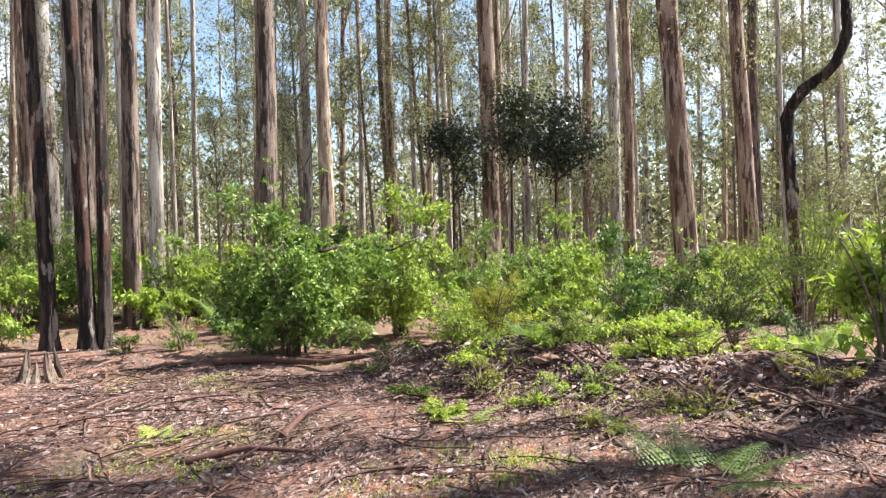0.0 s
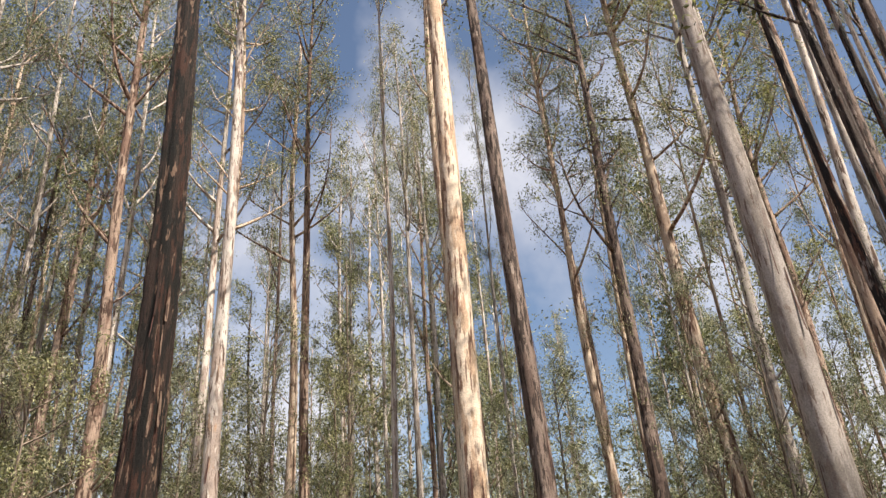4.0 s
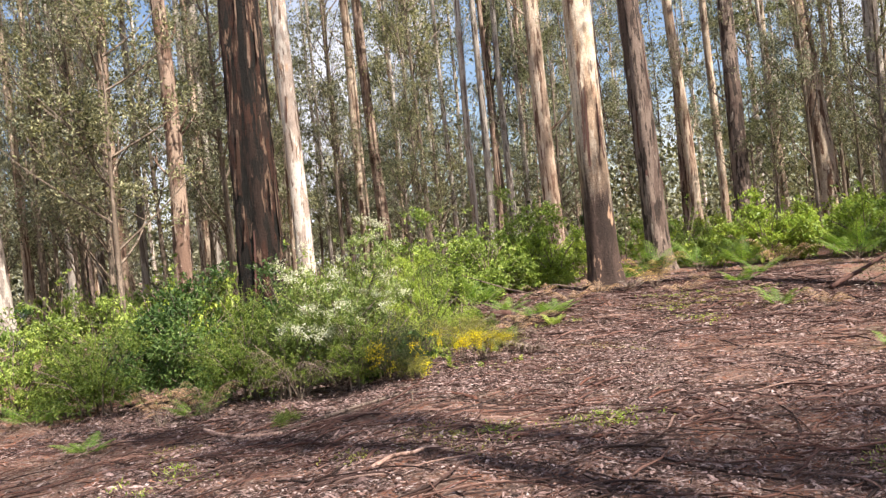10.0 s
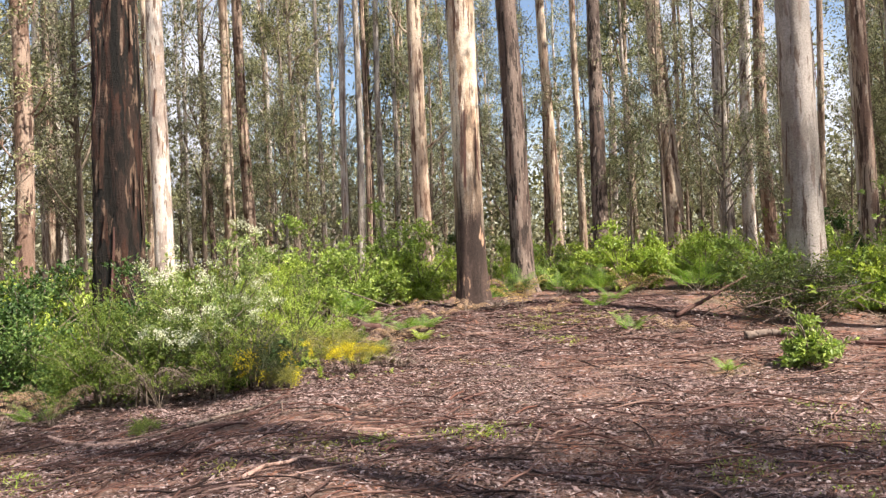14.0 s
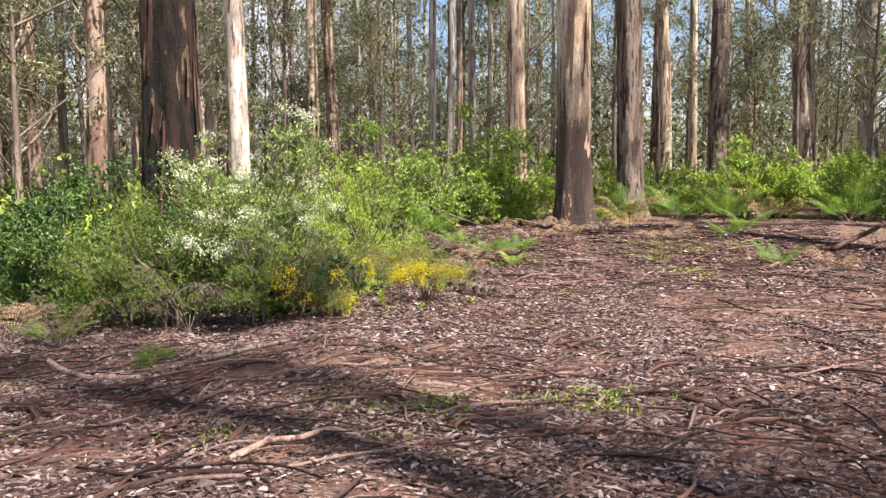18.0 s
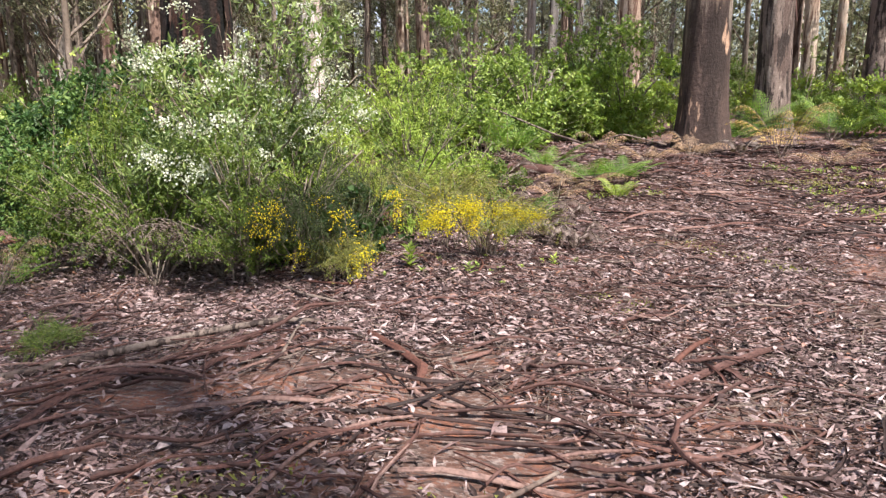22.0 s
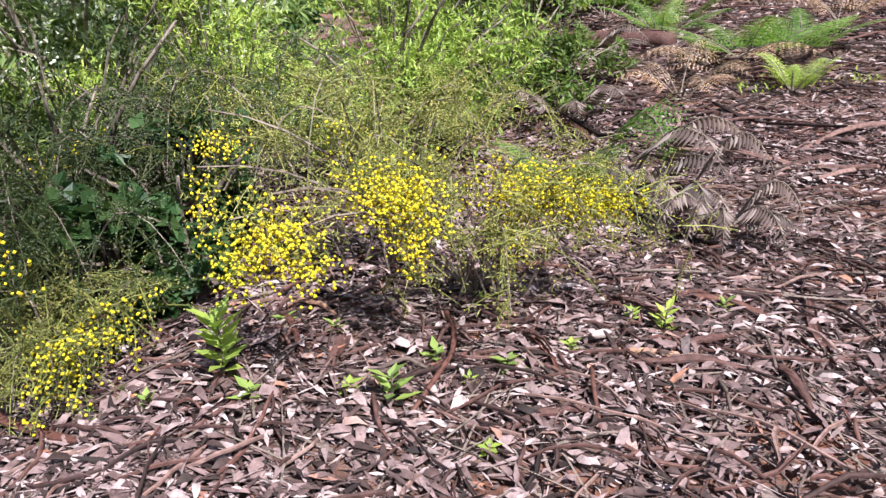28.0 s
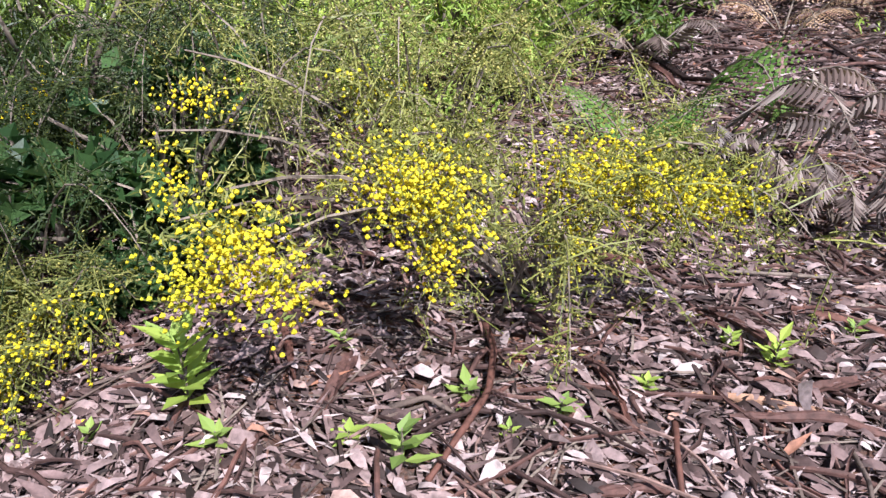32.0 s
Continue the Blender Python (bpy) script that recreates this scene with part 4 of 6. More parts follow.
SCRUB = [
    shrub("broadleaf_shrub", (0, -45, 0), 1.6, 2.0, 300, 8, 0.11, 0.055, HAZEL, "bright green bush of the understorey", 701, 6, group="understorey"),
    shrub("broadleaf_shrub", (3, -45, 0), 1.4, 2.2, 300, 8, 0.11, 0.05, LIME, "lime-green bush of the understorey", 711, 6, group="understorey"),
    shrub("feathery_shrub", (6, -45, 0), 1.3, 2.0, 320, 9, 0.09, 0.022, FEATHER, "olive feathery bush of the understorey", 721, 6, group="understorey"),
    shrub("dark_shrub", (9, -45, 0), 1.5, 2.0, 280, 8, 0.11, 0.05, HAZEL_DARK, "dark green bush of the understorey", 731, 6, group="understorey"),
    shrub("flowering_shrub", (12, -45, 0), 1.1, 1.6, 260, 8, 0.08, 0.03, HAZEL_DARK, "low bush with mauve-blue flowers", 741, 6, group="understorey", flower=BLUE, bloom=14),
]
count = 0
while count < 290:
    a, d = rng.uniform(-1.8, 1.2), 11 + 38 * rng.uniform(0, 1) ** 1.3
    x, y = -math.sin(a) * d + 1, math.cos(a) * d + 1
    if inside(x, y) or inside(x + 1.1, y) or inside(x - 1.1, y) or inside(x, y - 1.1) or (x > 7 and y < -3):
        continue
    if d < 16 and (abs(x + 5) < 5.5 and y < 12.5 or (x > 8.5 and x < 14.6 and y < 9)):
        continue
    if (7 < x < 11.5 and 8.5 < y < 13) or (-4 < x < 1 and y < 15.5):
        continue
    k = rng.choice(5, p=[0.42, 0.34, 0.16, 0.03, 0.05])
    copy_at(SCRUB[k], x, y, rng.uniform(0.85, 1.3), rng.uniform(0.95, 1.5))
    count += 1
for k, (x, y) in enumerate(((-1.0, 20.5), (5.9, 21.5), (11.5, 17), (-8.8, 14.6), (13.5, 9.5))):
    SCRUB[k].matrix_basis = pose(*on(x, y))


# ---- far woods ----
def far_woods():
    n = 190000
    a = rng.uniform(-1.95, 1.35, n)
    d = rng.uniform(0, 1, n) ** 0.8 * 100 + 46
    z = np.abs(rng.normal(0, 1, n)) * (3.2 + 0.055 * d)
    clump = 0.5 + 0.5 * np.sin(a * 37) * np.sin(a * 91 + d * 0.21) * np.sin(z * 0.35 + d * 0.11)
    z = np.where(np.arange(n) % 3 == 0, rng.uniform(0, 9, n), z)
    keep = rng.uniform(0, 1, n) < 0.35 + 0.65 * clump
    a, d, z = a[keep], d[keep], z[keep]
    m = len(a)
    k = rng.integers(0, m // 12, m)
    own = rng.uniform(0, 1, m) < 0.75
    a, d, z = np.where(own, a[k], a), np.where(own, d[k], d), np.where(own, z[k], z)
    p = np.stack([-np.sin(a) * d, np.cos(a) * d, z + 0.4], -1) + rng.normal(0, 1, (m, 3)) * (1.3, 1.3, 0.9) * (own * (0.5 + 0.008 * d))[:, None]
    p[:, 2] = np.abs(p[:, 2])
    g = Geo().leaves(p, unit(m), unit(m), (0.20 + 0.0045 * d) * rng.uniform(0.6, 1.5, m), (0.11 + 0.0028 * d) * rng.uniform(0.6, 1.4, m))
    n = 60000
    a, d, z = rng.uniform(-1.95, 1.35, n), rng.uniform(95, 150, n), 10 * rng.uniform(0, 1, n) ** 1.3
    g.leaves(np.stack([-np.sin(a) * d, np.cos(a) * d, z + 0.3], -1), unit(n), unit(n), 0.75 * rng.uniform(0.6, 1.4, n), 0.32)
    n, m = 1700, 80
    a, d = rng.uniform(-1.95, 1.35, n), rng.uniform(50, 120, n)
    c = np.stack([-np.sin(a) * d, np.cos(a) * d, 7 + rng.uniform(0, 1, n) * (6 + 0.2 * d)], -1)
    p = np.repeat(c, m, 0) + rng.normal(0, 1, (n * m, 3)) * (1.2, 1.2, 0.7)
    g.leaves(p, unit(n * m), unit(n * m), 0.34 * rng.uniform(0.6, 1.4, n * m), 0.13)
    return tagged(piece("far_woods", g, GUM_GREY), "distant grey-green forest foliage between the trunks", "woods", kind="stuff")


far_woods()


# ---- ferns ----
def frond(g, wood, root, az, length, arch, q, pairs=13, fine=True, hang=0.0, lush=1.0, limp=0.0, tilt=0.0):
    """One bracken frond: an arching stalk with toothed side leaflets."""
    s = np.linspace(0, 1, 12)
    out = np.array([np.cos(az), np.sin(az), 0])
    side = np.array([-np.sin(az) * np.cos(tilt), np.cos(az) * np.cos(tilt), np.sin(tilt)])
    rise_ = np.sin(s * (1.5 + hang)) * arch * length
    line = root + s[:, None] * length * 0.9 * out + rise_[:, None] * (0, 0, 1) + (0.05 * length * np.sin(s * 3 + az))[:, None] * side
    wood.tube(line, 0.005 * (1.15 - s), 4, False)
    for k in range(pairs):
        f = 0.28 + 0.70 * k / pairs
        c = np.array([np.interp(f, s, line[:, i]) for i in range(3)])
        t = np.array([np.interp(min(f + 0.05, 1), s, line[:, i]) for i in range(3)]) - c
        t /= np.linalg.norm(t) + 1e-9
        ln = 0.36 * length * (1 - (f - 0.28) / 0.74) ** 0.8 + 0.02
        for sg in (-1, 1):
            d = sg * side * 0.9 + t * 0.45 + (0, 0, -0.12 - 0.5 * limp)
            d /= np.linalg.norm(d)
            face = np.cross(d, t) * sg
            if not fine:
                g.leaves(c[None], d[None], face[None] + 1e-3, 0.66 * ln * q.uniform(0.75, 1.1), ln * 0.14)
                continue
            m = 9
            u = (np.arange(m) + 0.4) / m
            pos = np.repeat(c + u[:, None] * ln * d, 2, 0)
            sgn = np.tile([-1.0, 1.0], m)[:, None]
            w = np.cross(face, d)
            way = sgn * w + 0.45 * d + q.normal(0, 0.12, (2 * m, 3))
            pl = (ln * 0.13 + 0.006) * np.repeat(1.1 - u, 2) * (1 - 0.3 * min(1, limp))
            g.leaves(pos, way, np.tile(face, (2 * m, 1)), pl, pl * 0.5 * lush, 0.08)


def fern(at, size, count, material, label, seed, arch=0.55, hang=0.0, fine=True, group="", spread=(0, 6.28), name="bracken_fern", tilt=0.0):
    q = np.random.default_rng(seed)
    t = thing(name, at, label, "fern", group)
    for k in range(count):
        g, wood = Geo(), Geo()
        az = spread[0] + (spread[1] - spread[0]) * (k + q.uniform(0.2, 0.8)) / count
        whole = fine and material is not OLDFERN
        frond(g, wood, np.array([0, 0, -0.02]), az, size * q.uniform(0.75, 1.15), arch * q.uniform(0.7, 1.2), q, 13 if material is FERN else (9 if whole else 19), whole, hang, 1.35 if hang == 0 or material is FERN else 0.95, 0.15 if material is FERN else hang, tilt)
        f = tagged(piece("frond", g, material, t), kind="stuff")
        piece("stalk", wood, TWIG, f)
    return t


fern(on(-1.12, 11.3), 0.95, 1, FERN, "green bracken fern with one long arching frond", 801, 0.56, 1.0, spread=(-1.1, -1.0), tilt=0.65)
fern(on(-0.98, 10.62), 0.40, 1, FERN, "green bracken frond reaching over dead ferns", 802, 1.0, 0.75, spread=(-2.0, -1.8), tilt=0.5)
fern(on(-1.16, 10.8), 0.42, 3, FERN, "small green bracken fern by dead fronds", 803, 0.5)
fern(on(-0.95, 10.95), 0.62, 4, OLDFERN, "withered grey-brown bracken drooping to the litter", 805, 0.6, 0.9, spread=(-1.6, 0.0), name="dead_fern")
fern(on(-0.72, 10.68), 0.40, 6, OLDFERN, "withered grey bracken fronds bent to the ground", 806, 0.75, 1.2, spread=(-2.5, -0.2), name="dead_fern")
fern(on(-0.55, 10.5), 0.32, 6, OLDFERN, "dead russet bracken lying on litter", 807, 0.7, 1.2, spread=(-2.6, 0.1), name="dead_fern")
fern(on(-0.28, 12.82), 0.3, 9, LIME, "small bright lime-green fern on the litter", 808, 0.8)
fern(on(-0.55, 13.45), 0.75, 7, FERN, "blue-green bracken over dead fronds", 809, 0.42)
fern(on(-0.75, 13.25), 0.65, 9, DEADFERN, "dead brown bracken skirt under a green fern", 811, 0.3, 0.9, name="dead_fern")
fern(on(0.62, 15.0), 0.5, 11, DEADFERN, "dead tan bracken at the foot of the main tree", 813, 0.55, 0.9, name="dead_fern")
fern(on(1.72, 14.9), 0.8, 8, GOLDFERN, "dead golden bracken beside a dark trunk", 815, 0.75, 0.65, name="dead_fern")
fern(on(2.2, 14.5), 0.6, 7, DEADFERN, "dead tan bracken on the forest floor", 817, 0.4, 0.9, name="dead_fern")
fern(on(1.3, 16.9), 0.8, 6, FERN, "green bracken fern behind the main tree", 819, 0.6)
fern(on(-4.85, 9.1), 0.62, 9, DEADFERN, "dead tan bracken under the shrubs", 821, 0.85, 0.8, name="dead_fern")
fern(on(-5.6, 9.2), 0.66, 8, DEADFERN, "dead pinkish bracken under the shrubs", 823, 0.75, 0.8, name="dead_fern")
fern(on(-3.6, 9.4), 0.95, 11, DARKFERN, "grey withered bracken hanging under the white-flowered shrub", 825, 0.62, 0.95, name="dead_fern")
fern(on(-3.05, 9.45), 0.8, 9, DARKFERN, "brown withered bracken, darkened for the shade under a shrub", 827, 0.55, 0.95, name="dead_fern")
fern(on(-6.0, 8.15), 0.5, 6, FERN, "small pale green bracken on open litter", 829, 0.4)
fern(on(-8.6, 10.4), 0.75, 7, FERN, "green bracken at the shrubs' foot", 831, 0.5)
fern(on(-5.3, 9.55), 0.6, 6, FERN, "green bracken under feathery shrubs", 833, 0.5)
fern(on(3.65, 9.15), 0.28, 4, FERN, "tiny green fern on the litter", 835, 0.6)
fern(on(3.4, 12.7), 0.5, 6, FERN, "green bracken beside a fallen log", 837, 0.6)
fern(on(4.1, 12.6), 0.55, 7, DEADFERN, "dead bracken beside a fallen log", 839, 0.5, 0.9, name="dead_fern")
fern(on(4.6, 16.8), 0.9, 9, DEADFERN, "dead russet bracken under green bushes", 841, 0.7, 0.6, name="dead_fern")
fern(on(4.0, 17.6), 1.0, 8, FERN, "tall sunlit bracken fern", 843, 0.8)
fern(on(8.6, 18.3), 1.1, 8, FERN, "tall sunlit bracken near a grey trunk", 845, 0.9)
fern(on(7.05, 0.5), 0.85, 5, FERN, "large green bracken fern with arching fronds", 847, 0.36, spread=(-2.6, 2.0))
fern(on(10.0, 3.3), 0.6, 6, FERN, "pale green fern on a debris bank", 849, 0.5)
fern(on(7.7, 2.85), 0.45, 6, LIME, "low lime-green fern on the litter", 851, 0.25)
fern(on(5.95, 4.75), 0.35, 5, LIME, "low lime-green fern on the litter", 853, 0.3)
fern(on(10.2, 10.3), 0.7, 7, DEADFERN, "dead tan bracken near charred trunks", 855, 0.6, 0.7, name="dead_fern")
for k, (x, y, size) in enumerate(((-1.5, 12.2, 0.5), (-0.9, 12.7, 0.55), (-0.2, 13.7, 0.5), (-1.7, 13.3, 0.6), (0.05, 14.5, 0.55), (-1.2, 14.2, 0.6), (-2.0, 12.6, 0.6), (2.7, 15.3, 0.6), (3.3, 14.8, 0.55), (1.3, 15.3, 0.5), (-0.5, 15.0, 0.55), (3.9, 15.9, 0.6))):
    look_ = ((OLDFERN, "grey withered bracken lying on dark litter"), (DEADFERN, "dead tan bracken lying on dark litter"), (FERN, "low green bracken among dead fronds"))[k % 3]
    fern(on(x, y), size, 6, look_[0], look_[1], 1800 + k, 0.5, 0.0 if k % 3 == 2 else 0.85, group="bracken by the main tree", name="bracken_fern" if k % 3 == 2 else "dead_fern")
BRACKEN = fern(on(-1.8, 15.0), 0.9, 8, FERN, "green bracken fern of the understorey", 861, 0.7, 0, True, "understorey ferns")
for x, y in ((-3.4, 15.6), (-0.6, 17.2), (3.2, 18.7), (6.3, 17.6), (9.9, 16.1), (-4.6, 14.0), (11.0, 8.6), (10.9, 9.7), (12.2, 3.4), (-9.4, 12.6), (-11.5, 11.0), (7.4, 13.9), (2.2, 19.2), (-6.9, 16.0), (11.8, 0.6), (12.6, 11.4)):
    copy_at(BRACKEN, x, y, rng.uniform(0.8, 1.3))


# ---- the golden wattle ----
LOBES = [((-1.29, 9.08, 0.49), 0.12, 0.08, 0.09, 300), ((-1.37, 9.06, 0.44), 0.06, 0.06, 0.09, 120), ((-1.24, 9.10, 0.42), 0.07, 0.06, 0.05, 70), ((-1.16, 9.33, 0.50), 0.13, 0.09, 0.09, 560),
         ((-1.12, 9.32, 0.40), 0.06, 0.05, 0.07, 80), ((-0.96, 9.64, 0.43), 0.15, 0.08, 0.08, 520), ((-0.81, 9.69, 0.41), 0.11, 0.07, 0.06, 330),
         ((-1.00, 9.57, 0.32), 0.05, 0.05, 0.07, 80), ((-1.62, 9.27, 0.47), 0.05, 0.05, 0.13, 60), ((-1.72, 9.45, 0.56), 0.10, 0.06, 0.05, 70)]


def wattle(at, w, h, sprays, seed, label, bloom=0.8, lean=-1.57, fan=2.4, green=WATTLE):
    """A low bush of arching, drooping sprays set with yellow blossom."""
    q = np.random.default_rng(seed)
    t = thing("wattle_bush", at, label, "shrub")
    leaf, gold, bud = Geo(), Geo(), Geo()
    for k in range(sprays):
        az = lean + fan * (k + 0.5 - sprays / 2) / sprays * 2 * 0.5 + q.normal(0, 0.2)
        if k % 4 == 3:
            az += math.pi + q.normal(0, 0.6)
        ln = w * q.uniform(0.35, 0.62)
        hh = h * q.uniform(0.7, 1.15)
        s = np.linspace(0, 1, 10)
        line = np.stack([np.cos(az) * ln * s ** 0.9, np.sin(az) * ln * s ** 0.9, hh * np.sin(s * 2.45) * 0.98], -1) + np.array([0.05 * q.normal(), 0.05 * q.normal(), 0])
        line[0, 2] = -0.03
        piece("spray", Geo().tube(line, 0.0035 * (1.2 - s), 4), TWIG, t)
        rich = q.uniform(0.2, 1.0) < bloom
        for j in range(28):
            f = q.uniform(0.3, 1.0)
            c = np.array([np.interp(f, s, line[:, i]) for i in range(3)])
            d = q.normal(0, 1, 3) * (0.7, 0.7, 0.5) + (0, 0, -0.25)
            d /= np.linalg.norm(d)
            tl = q.uniform(0.06, 0.16)
            leaf.tube([c, c + d * tl * 0.5 + (0, 0, 0.006), c + d * tl], [0.0016, 0.0013, 0.0008], 3, False)
            u = q.uniform(0.1, 1, 17)
            p = c + u[:, None] * tl * d + q.normal(0, 0.008, (17, 3))
            leaf.leaves(p, q.normal(0, 1, (17, 3)), q.normal(0, 1, (17, 3)), q.uniform(0.010, 0.020, 17), 0.0035)
            u = q.uniform(0.2, 1.05, 7)
            p = c + u[:, None] * tl * d + q.normal(0, 0.010, (7, 3))
            if rich and f > 0.55:
                gold.blobs(p, q.uniform(0.0036, 0.0056, 7))
            else:
                bud.blobs(p, q.uniform(0.0018, 0.0034, 7))
    tagged(piece("foliage", leaf, green, t), kind="stuff")
    if gold.n:
        tagged(piece("blossom", gold, YELLOW, t, "bright yellow ball-shaped blossom"), kind="stuff")
    tagged(piece("bud_growth", bud, BUD if green is WATTLE else green, t), kind="stuff")
    return t


def lobe(g, c, rx, ry, rz, n, r, q):
    """Crowded blossom at the drooping end of a spray."""
    p = q.normal(0, 0.42, (n, 3))
    p = np.clip(p, -1, 1) * (rx, ry, rz) + c
    p[:, 2] -= 0.12 * rz * np.abs(q.normal(0, 1, n))
    g.blobs(p, r * q.uniform(0.6, 1.2, n))
    k = int(1.3 * n)
    p = np.clip(q.normal(0, 0.55, (k, 3)), -1.3, 1.3) * (1.1 * rx, 1.1 * ry, rz) + c + (0, 0.02, 0.02)
    return Geo().leaves(p, q.normal(0, 1, (k, 3)), q.normal(0, 1, (k, 3)), q.uniform(0.010, 0.022, k), 0.004)


bush = wattle(on(-1.13, 9.68), 0.78, 0.44, 13, 901, "low golden wattle with drooping yellow blossom", 0.3, -1.4, 3.6)
q = np.random.default_rng(915)
base = np.array(on(-1.13, 9.72))
for c, rx, ry, rz, n in LOBES:
    g = Geo()
    leaf = lobe(g, np.array(c) - base, rx, ry, rz, int(1.5 * n), 0.0046, q)
    tagged(piece("foliage", leaf, WATTLE, bush), kind="stuff")
    tagged(piece("blossom", g, YELLOW, bush, "dense cluster of bright yellow ball flowers"), kind="stuff")
    s = np.linspace(0, 1, 8)[:, None]
    end = np.array(c) - base
    line = s * end + np.sin(s * 2.6) * np.array([0, 0, 0.16])
    piece("spray", Geo().tube(line, np.linspace(0.006, 0.002, 8), 4), TWIG, bush)
wattle(on(-1.45, 9.72), 0.85, 0.54, 15, 905, "olive-green wattle in bud with few flowers", 0.08, -1.5, 5.5)
# SHADY leaves and buds put the hollow's shade into two wattles' colour
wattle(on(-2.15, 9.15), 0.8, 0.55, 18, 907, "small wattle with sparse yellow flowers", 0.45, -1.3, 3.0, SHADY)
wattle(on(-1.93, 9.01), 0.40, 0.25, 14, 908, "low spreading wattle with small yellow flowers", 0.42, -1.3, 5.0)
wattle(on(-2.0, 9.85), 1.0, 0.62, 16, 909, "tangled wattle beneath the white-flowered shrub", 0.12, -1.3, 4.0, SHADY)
wattle(on(-3.26, 7.95), 0.2, 0.14, 6, 911, "tiny yellow-green wattle on the litter", 0.1, -1.5, 5.0, FEATHER)


shrub("broadleaf_shrub", on(-1.98, 9.52), 0.56, 0.7, 260, 7, 0.056, 0.056, HAZEL_DARK, "low dark plant with broad round leaves in shade", 547, 5)


# ---- small plants on the litter ----
def sprout(at, h, n, seed, label, material=HAZEL, ll=0.06):
    q = np.random.default_rng(seed)
    t = thing("seedling", at, label, "plant", "seedlings")
    stem = Geo().tube([(0, 0, -0.01), (0.01, 0.005, h * 0.5), (0.015, 0.0, h)], [0.003, 0.0025, 0.0015], 4)
    piece("stem", stem, TWIG, t)
    for k in range(n):
        az, z = k * 2.4 + q.uniform(-0.3, 0.3), h * (0.25 + 0.75 * k / n)
        d = np.array([[np.cos(az), np.sin(az), 0.35 + 0.5 * k / n]])
        piece("leaf", Geo().leaves(np.array([[0.012, 0, z]]), d, np.array([[0, 0, 1.0]]), ll * q.uniform(0.7, 1.2), ll * 0.45, 0.12), material, t)
    return t


SPROUTS = [sprout(on(-1.5, 9.06), 0.17, 22, 921, "bright green leafy seedling among dry leaves", LIME, 0.075), sprout(on(-1.13, 9.13), 0.09, 9, 923, "small green seedling among dry leaves", HAZEL, 0.06),
           sprout(on(-0.65, 9.69), 0.08, 12, 925, "low lime-green weed on the litter", LIME, 0.045)]
for k, (x, y) in enumerate(((-1.1, 9.33), (-0.72, 9.73), (-1.4, 9.03), (-1.23, 9.14), (-1.62, 8.95), (-1.11, 9.64), (-0.96, 9.38), (-1.0, 9.28), (-1.37, 9.32), (-0.84, 9.52), (-1.5, 9.3), (-0.9, 9.1), (-0.5, 9.9), (-1.75, 8.9))):
    copy_at(SPROUTS[1 + k % 2], x, y, rng.uniform(0.4, 0.9), rng.uniform(0.3, 0.6))


def tuft(at, w, h, n, seed, label, material=HAZEL):
    q = np.random.default_rng(seed)
    c = q.normal(0, 0.34 * w, (9, 2))
    k = q.integers(0, 9, n)
    p = np.stack([c[k, 0] + q.normal(0, 0.09 * w, n), c[k, 1] + q.normal(0, 0.09 * w, n), 0 * k], -1)
    h_ = h * q.uniform(0.2, 1.2, 9)[k]
    g = Geo().leaves(p, unit(n) * (0.7, 0.7, 0.2) + (0, 0, 0.6), unit(n), h_, 0.010, 0.1)
    k = np.concatenate([k, k])
    p = np.concatenate([p, p]) + q.normal(0, 1, (2 * n, 3)) * (0.03, 0.03, 0)
    p[:, 2] = h * q.uniform(0.1, 0.9, 2 * n) * q.uniform(0.3, 1, 9)[k]
    g.leaves(p, unit(2 * n), unit(2 * n) * 0.5 + (0, 0, 1), 0.026 * q.uniform(0.5, 1.4, 2 * n), 0.015)
    ob = new("weed_patch", g.mesh("weed_patch", material))
    ob.matrix_basis = pose(*at)
    return tagged(ob, label, "plant", "weed patches", "stuff")


for k, (x, y, w) in enumerate(((5.83, 4.24, 0.9), (7.75, 5.96, 1.2), (7.6, 8.3, 0.9), (6.8, 1.94, 0.8), (7.99, 1.77, 0.7), (8.92, 1.14, 0.5), (6.07, 2.21, 0.8), (3.34, 4.33, 0.9), (3.97, 4.44, 0.8), (5.93, 4.78, 1.2), (4.49, 4.38, 0.7), (8.0, 6.64, 0.9), (-1.39, 6.14, 0.9), (2.11, 5.04, 0.5), (2.5, 14.2, 1.2), (1.99, 13.7, 0.8), (-0.95, 5.85, 0.6), (0.4, 6.6, 0.4), (0.6, 10.6, 0.6), (9.2, 3.0, 1.3), (9.3, 1.4, 1.0), (-0.3, 13.0, 0.5), (9.4, 4.4, 1.2), (10.6, 2.6, 1.2), (-1.6, 6.4, 0.7), (-0.57, 6.25, 0.5), (2.98, 13.2, 1.1), (0.5, 6.43, 0.4), (-0.19, 8.89, 0.25),
                              (1.93, 12.7, 1.2), (2.2, 5.18, 0.7), (3.39, 6.3, 0.8), (3.37, 5.19, 0.8), (7.0, 1.97, 0.9), (9.09, 1.34, 0.8), (5.63, 2.14, 0.8), (0.17, 6.32, 0.5), (2.6, 14.6, 1.2), (1.6, 13.9, 1.0), (-3.6, 6.2, 0.7), (-4.4, 7.3, 0.6))):
    tuft(on(x, y), 1.25 * w, rng.uniform(0.04, 0.10), int(130 * w), 941 + k, ("low olive-green weeds on the leaf litter", "yellow-green weeds on the leaf litter")[k % 2], (MOSSY, LIME)[k % 2])


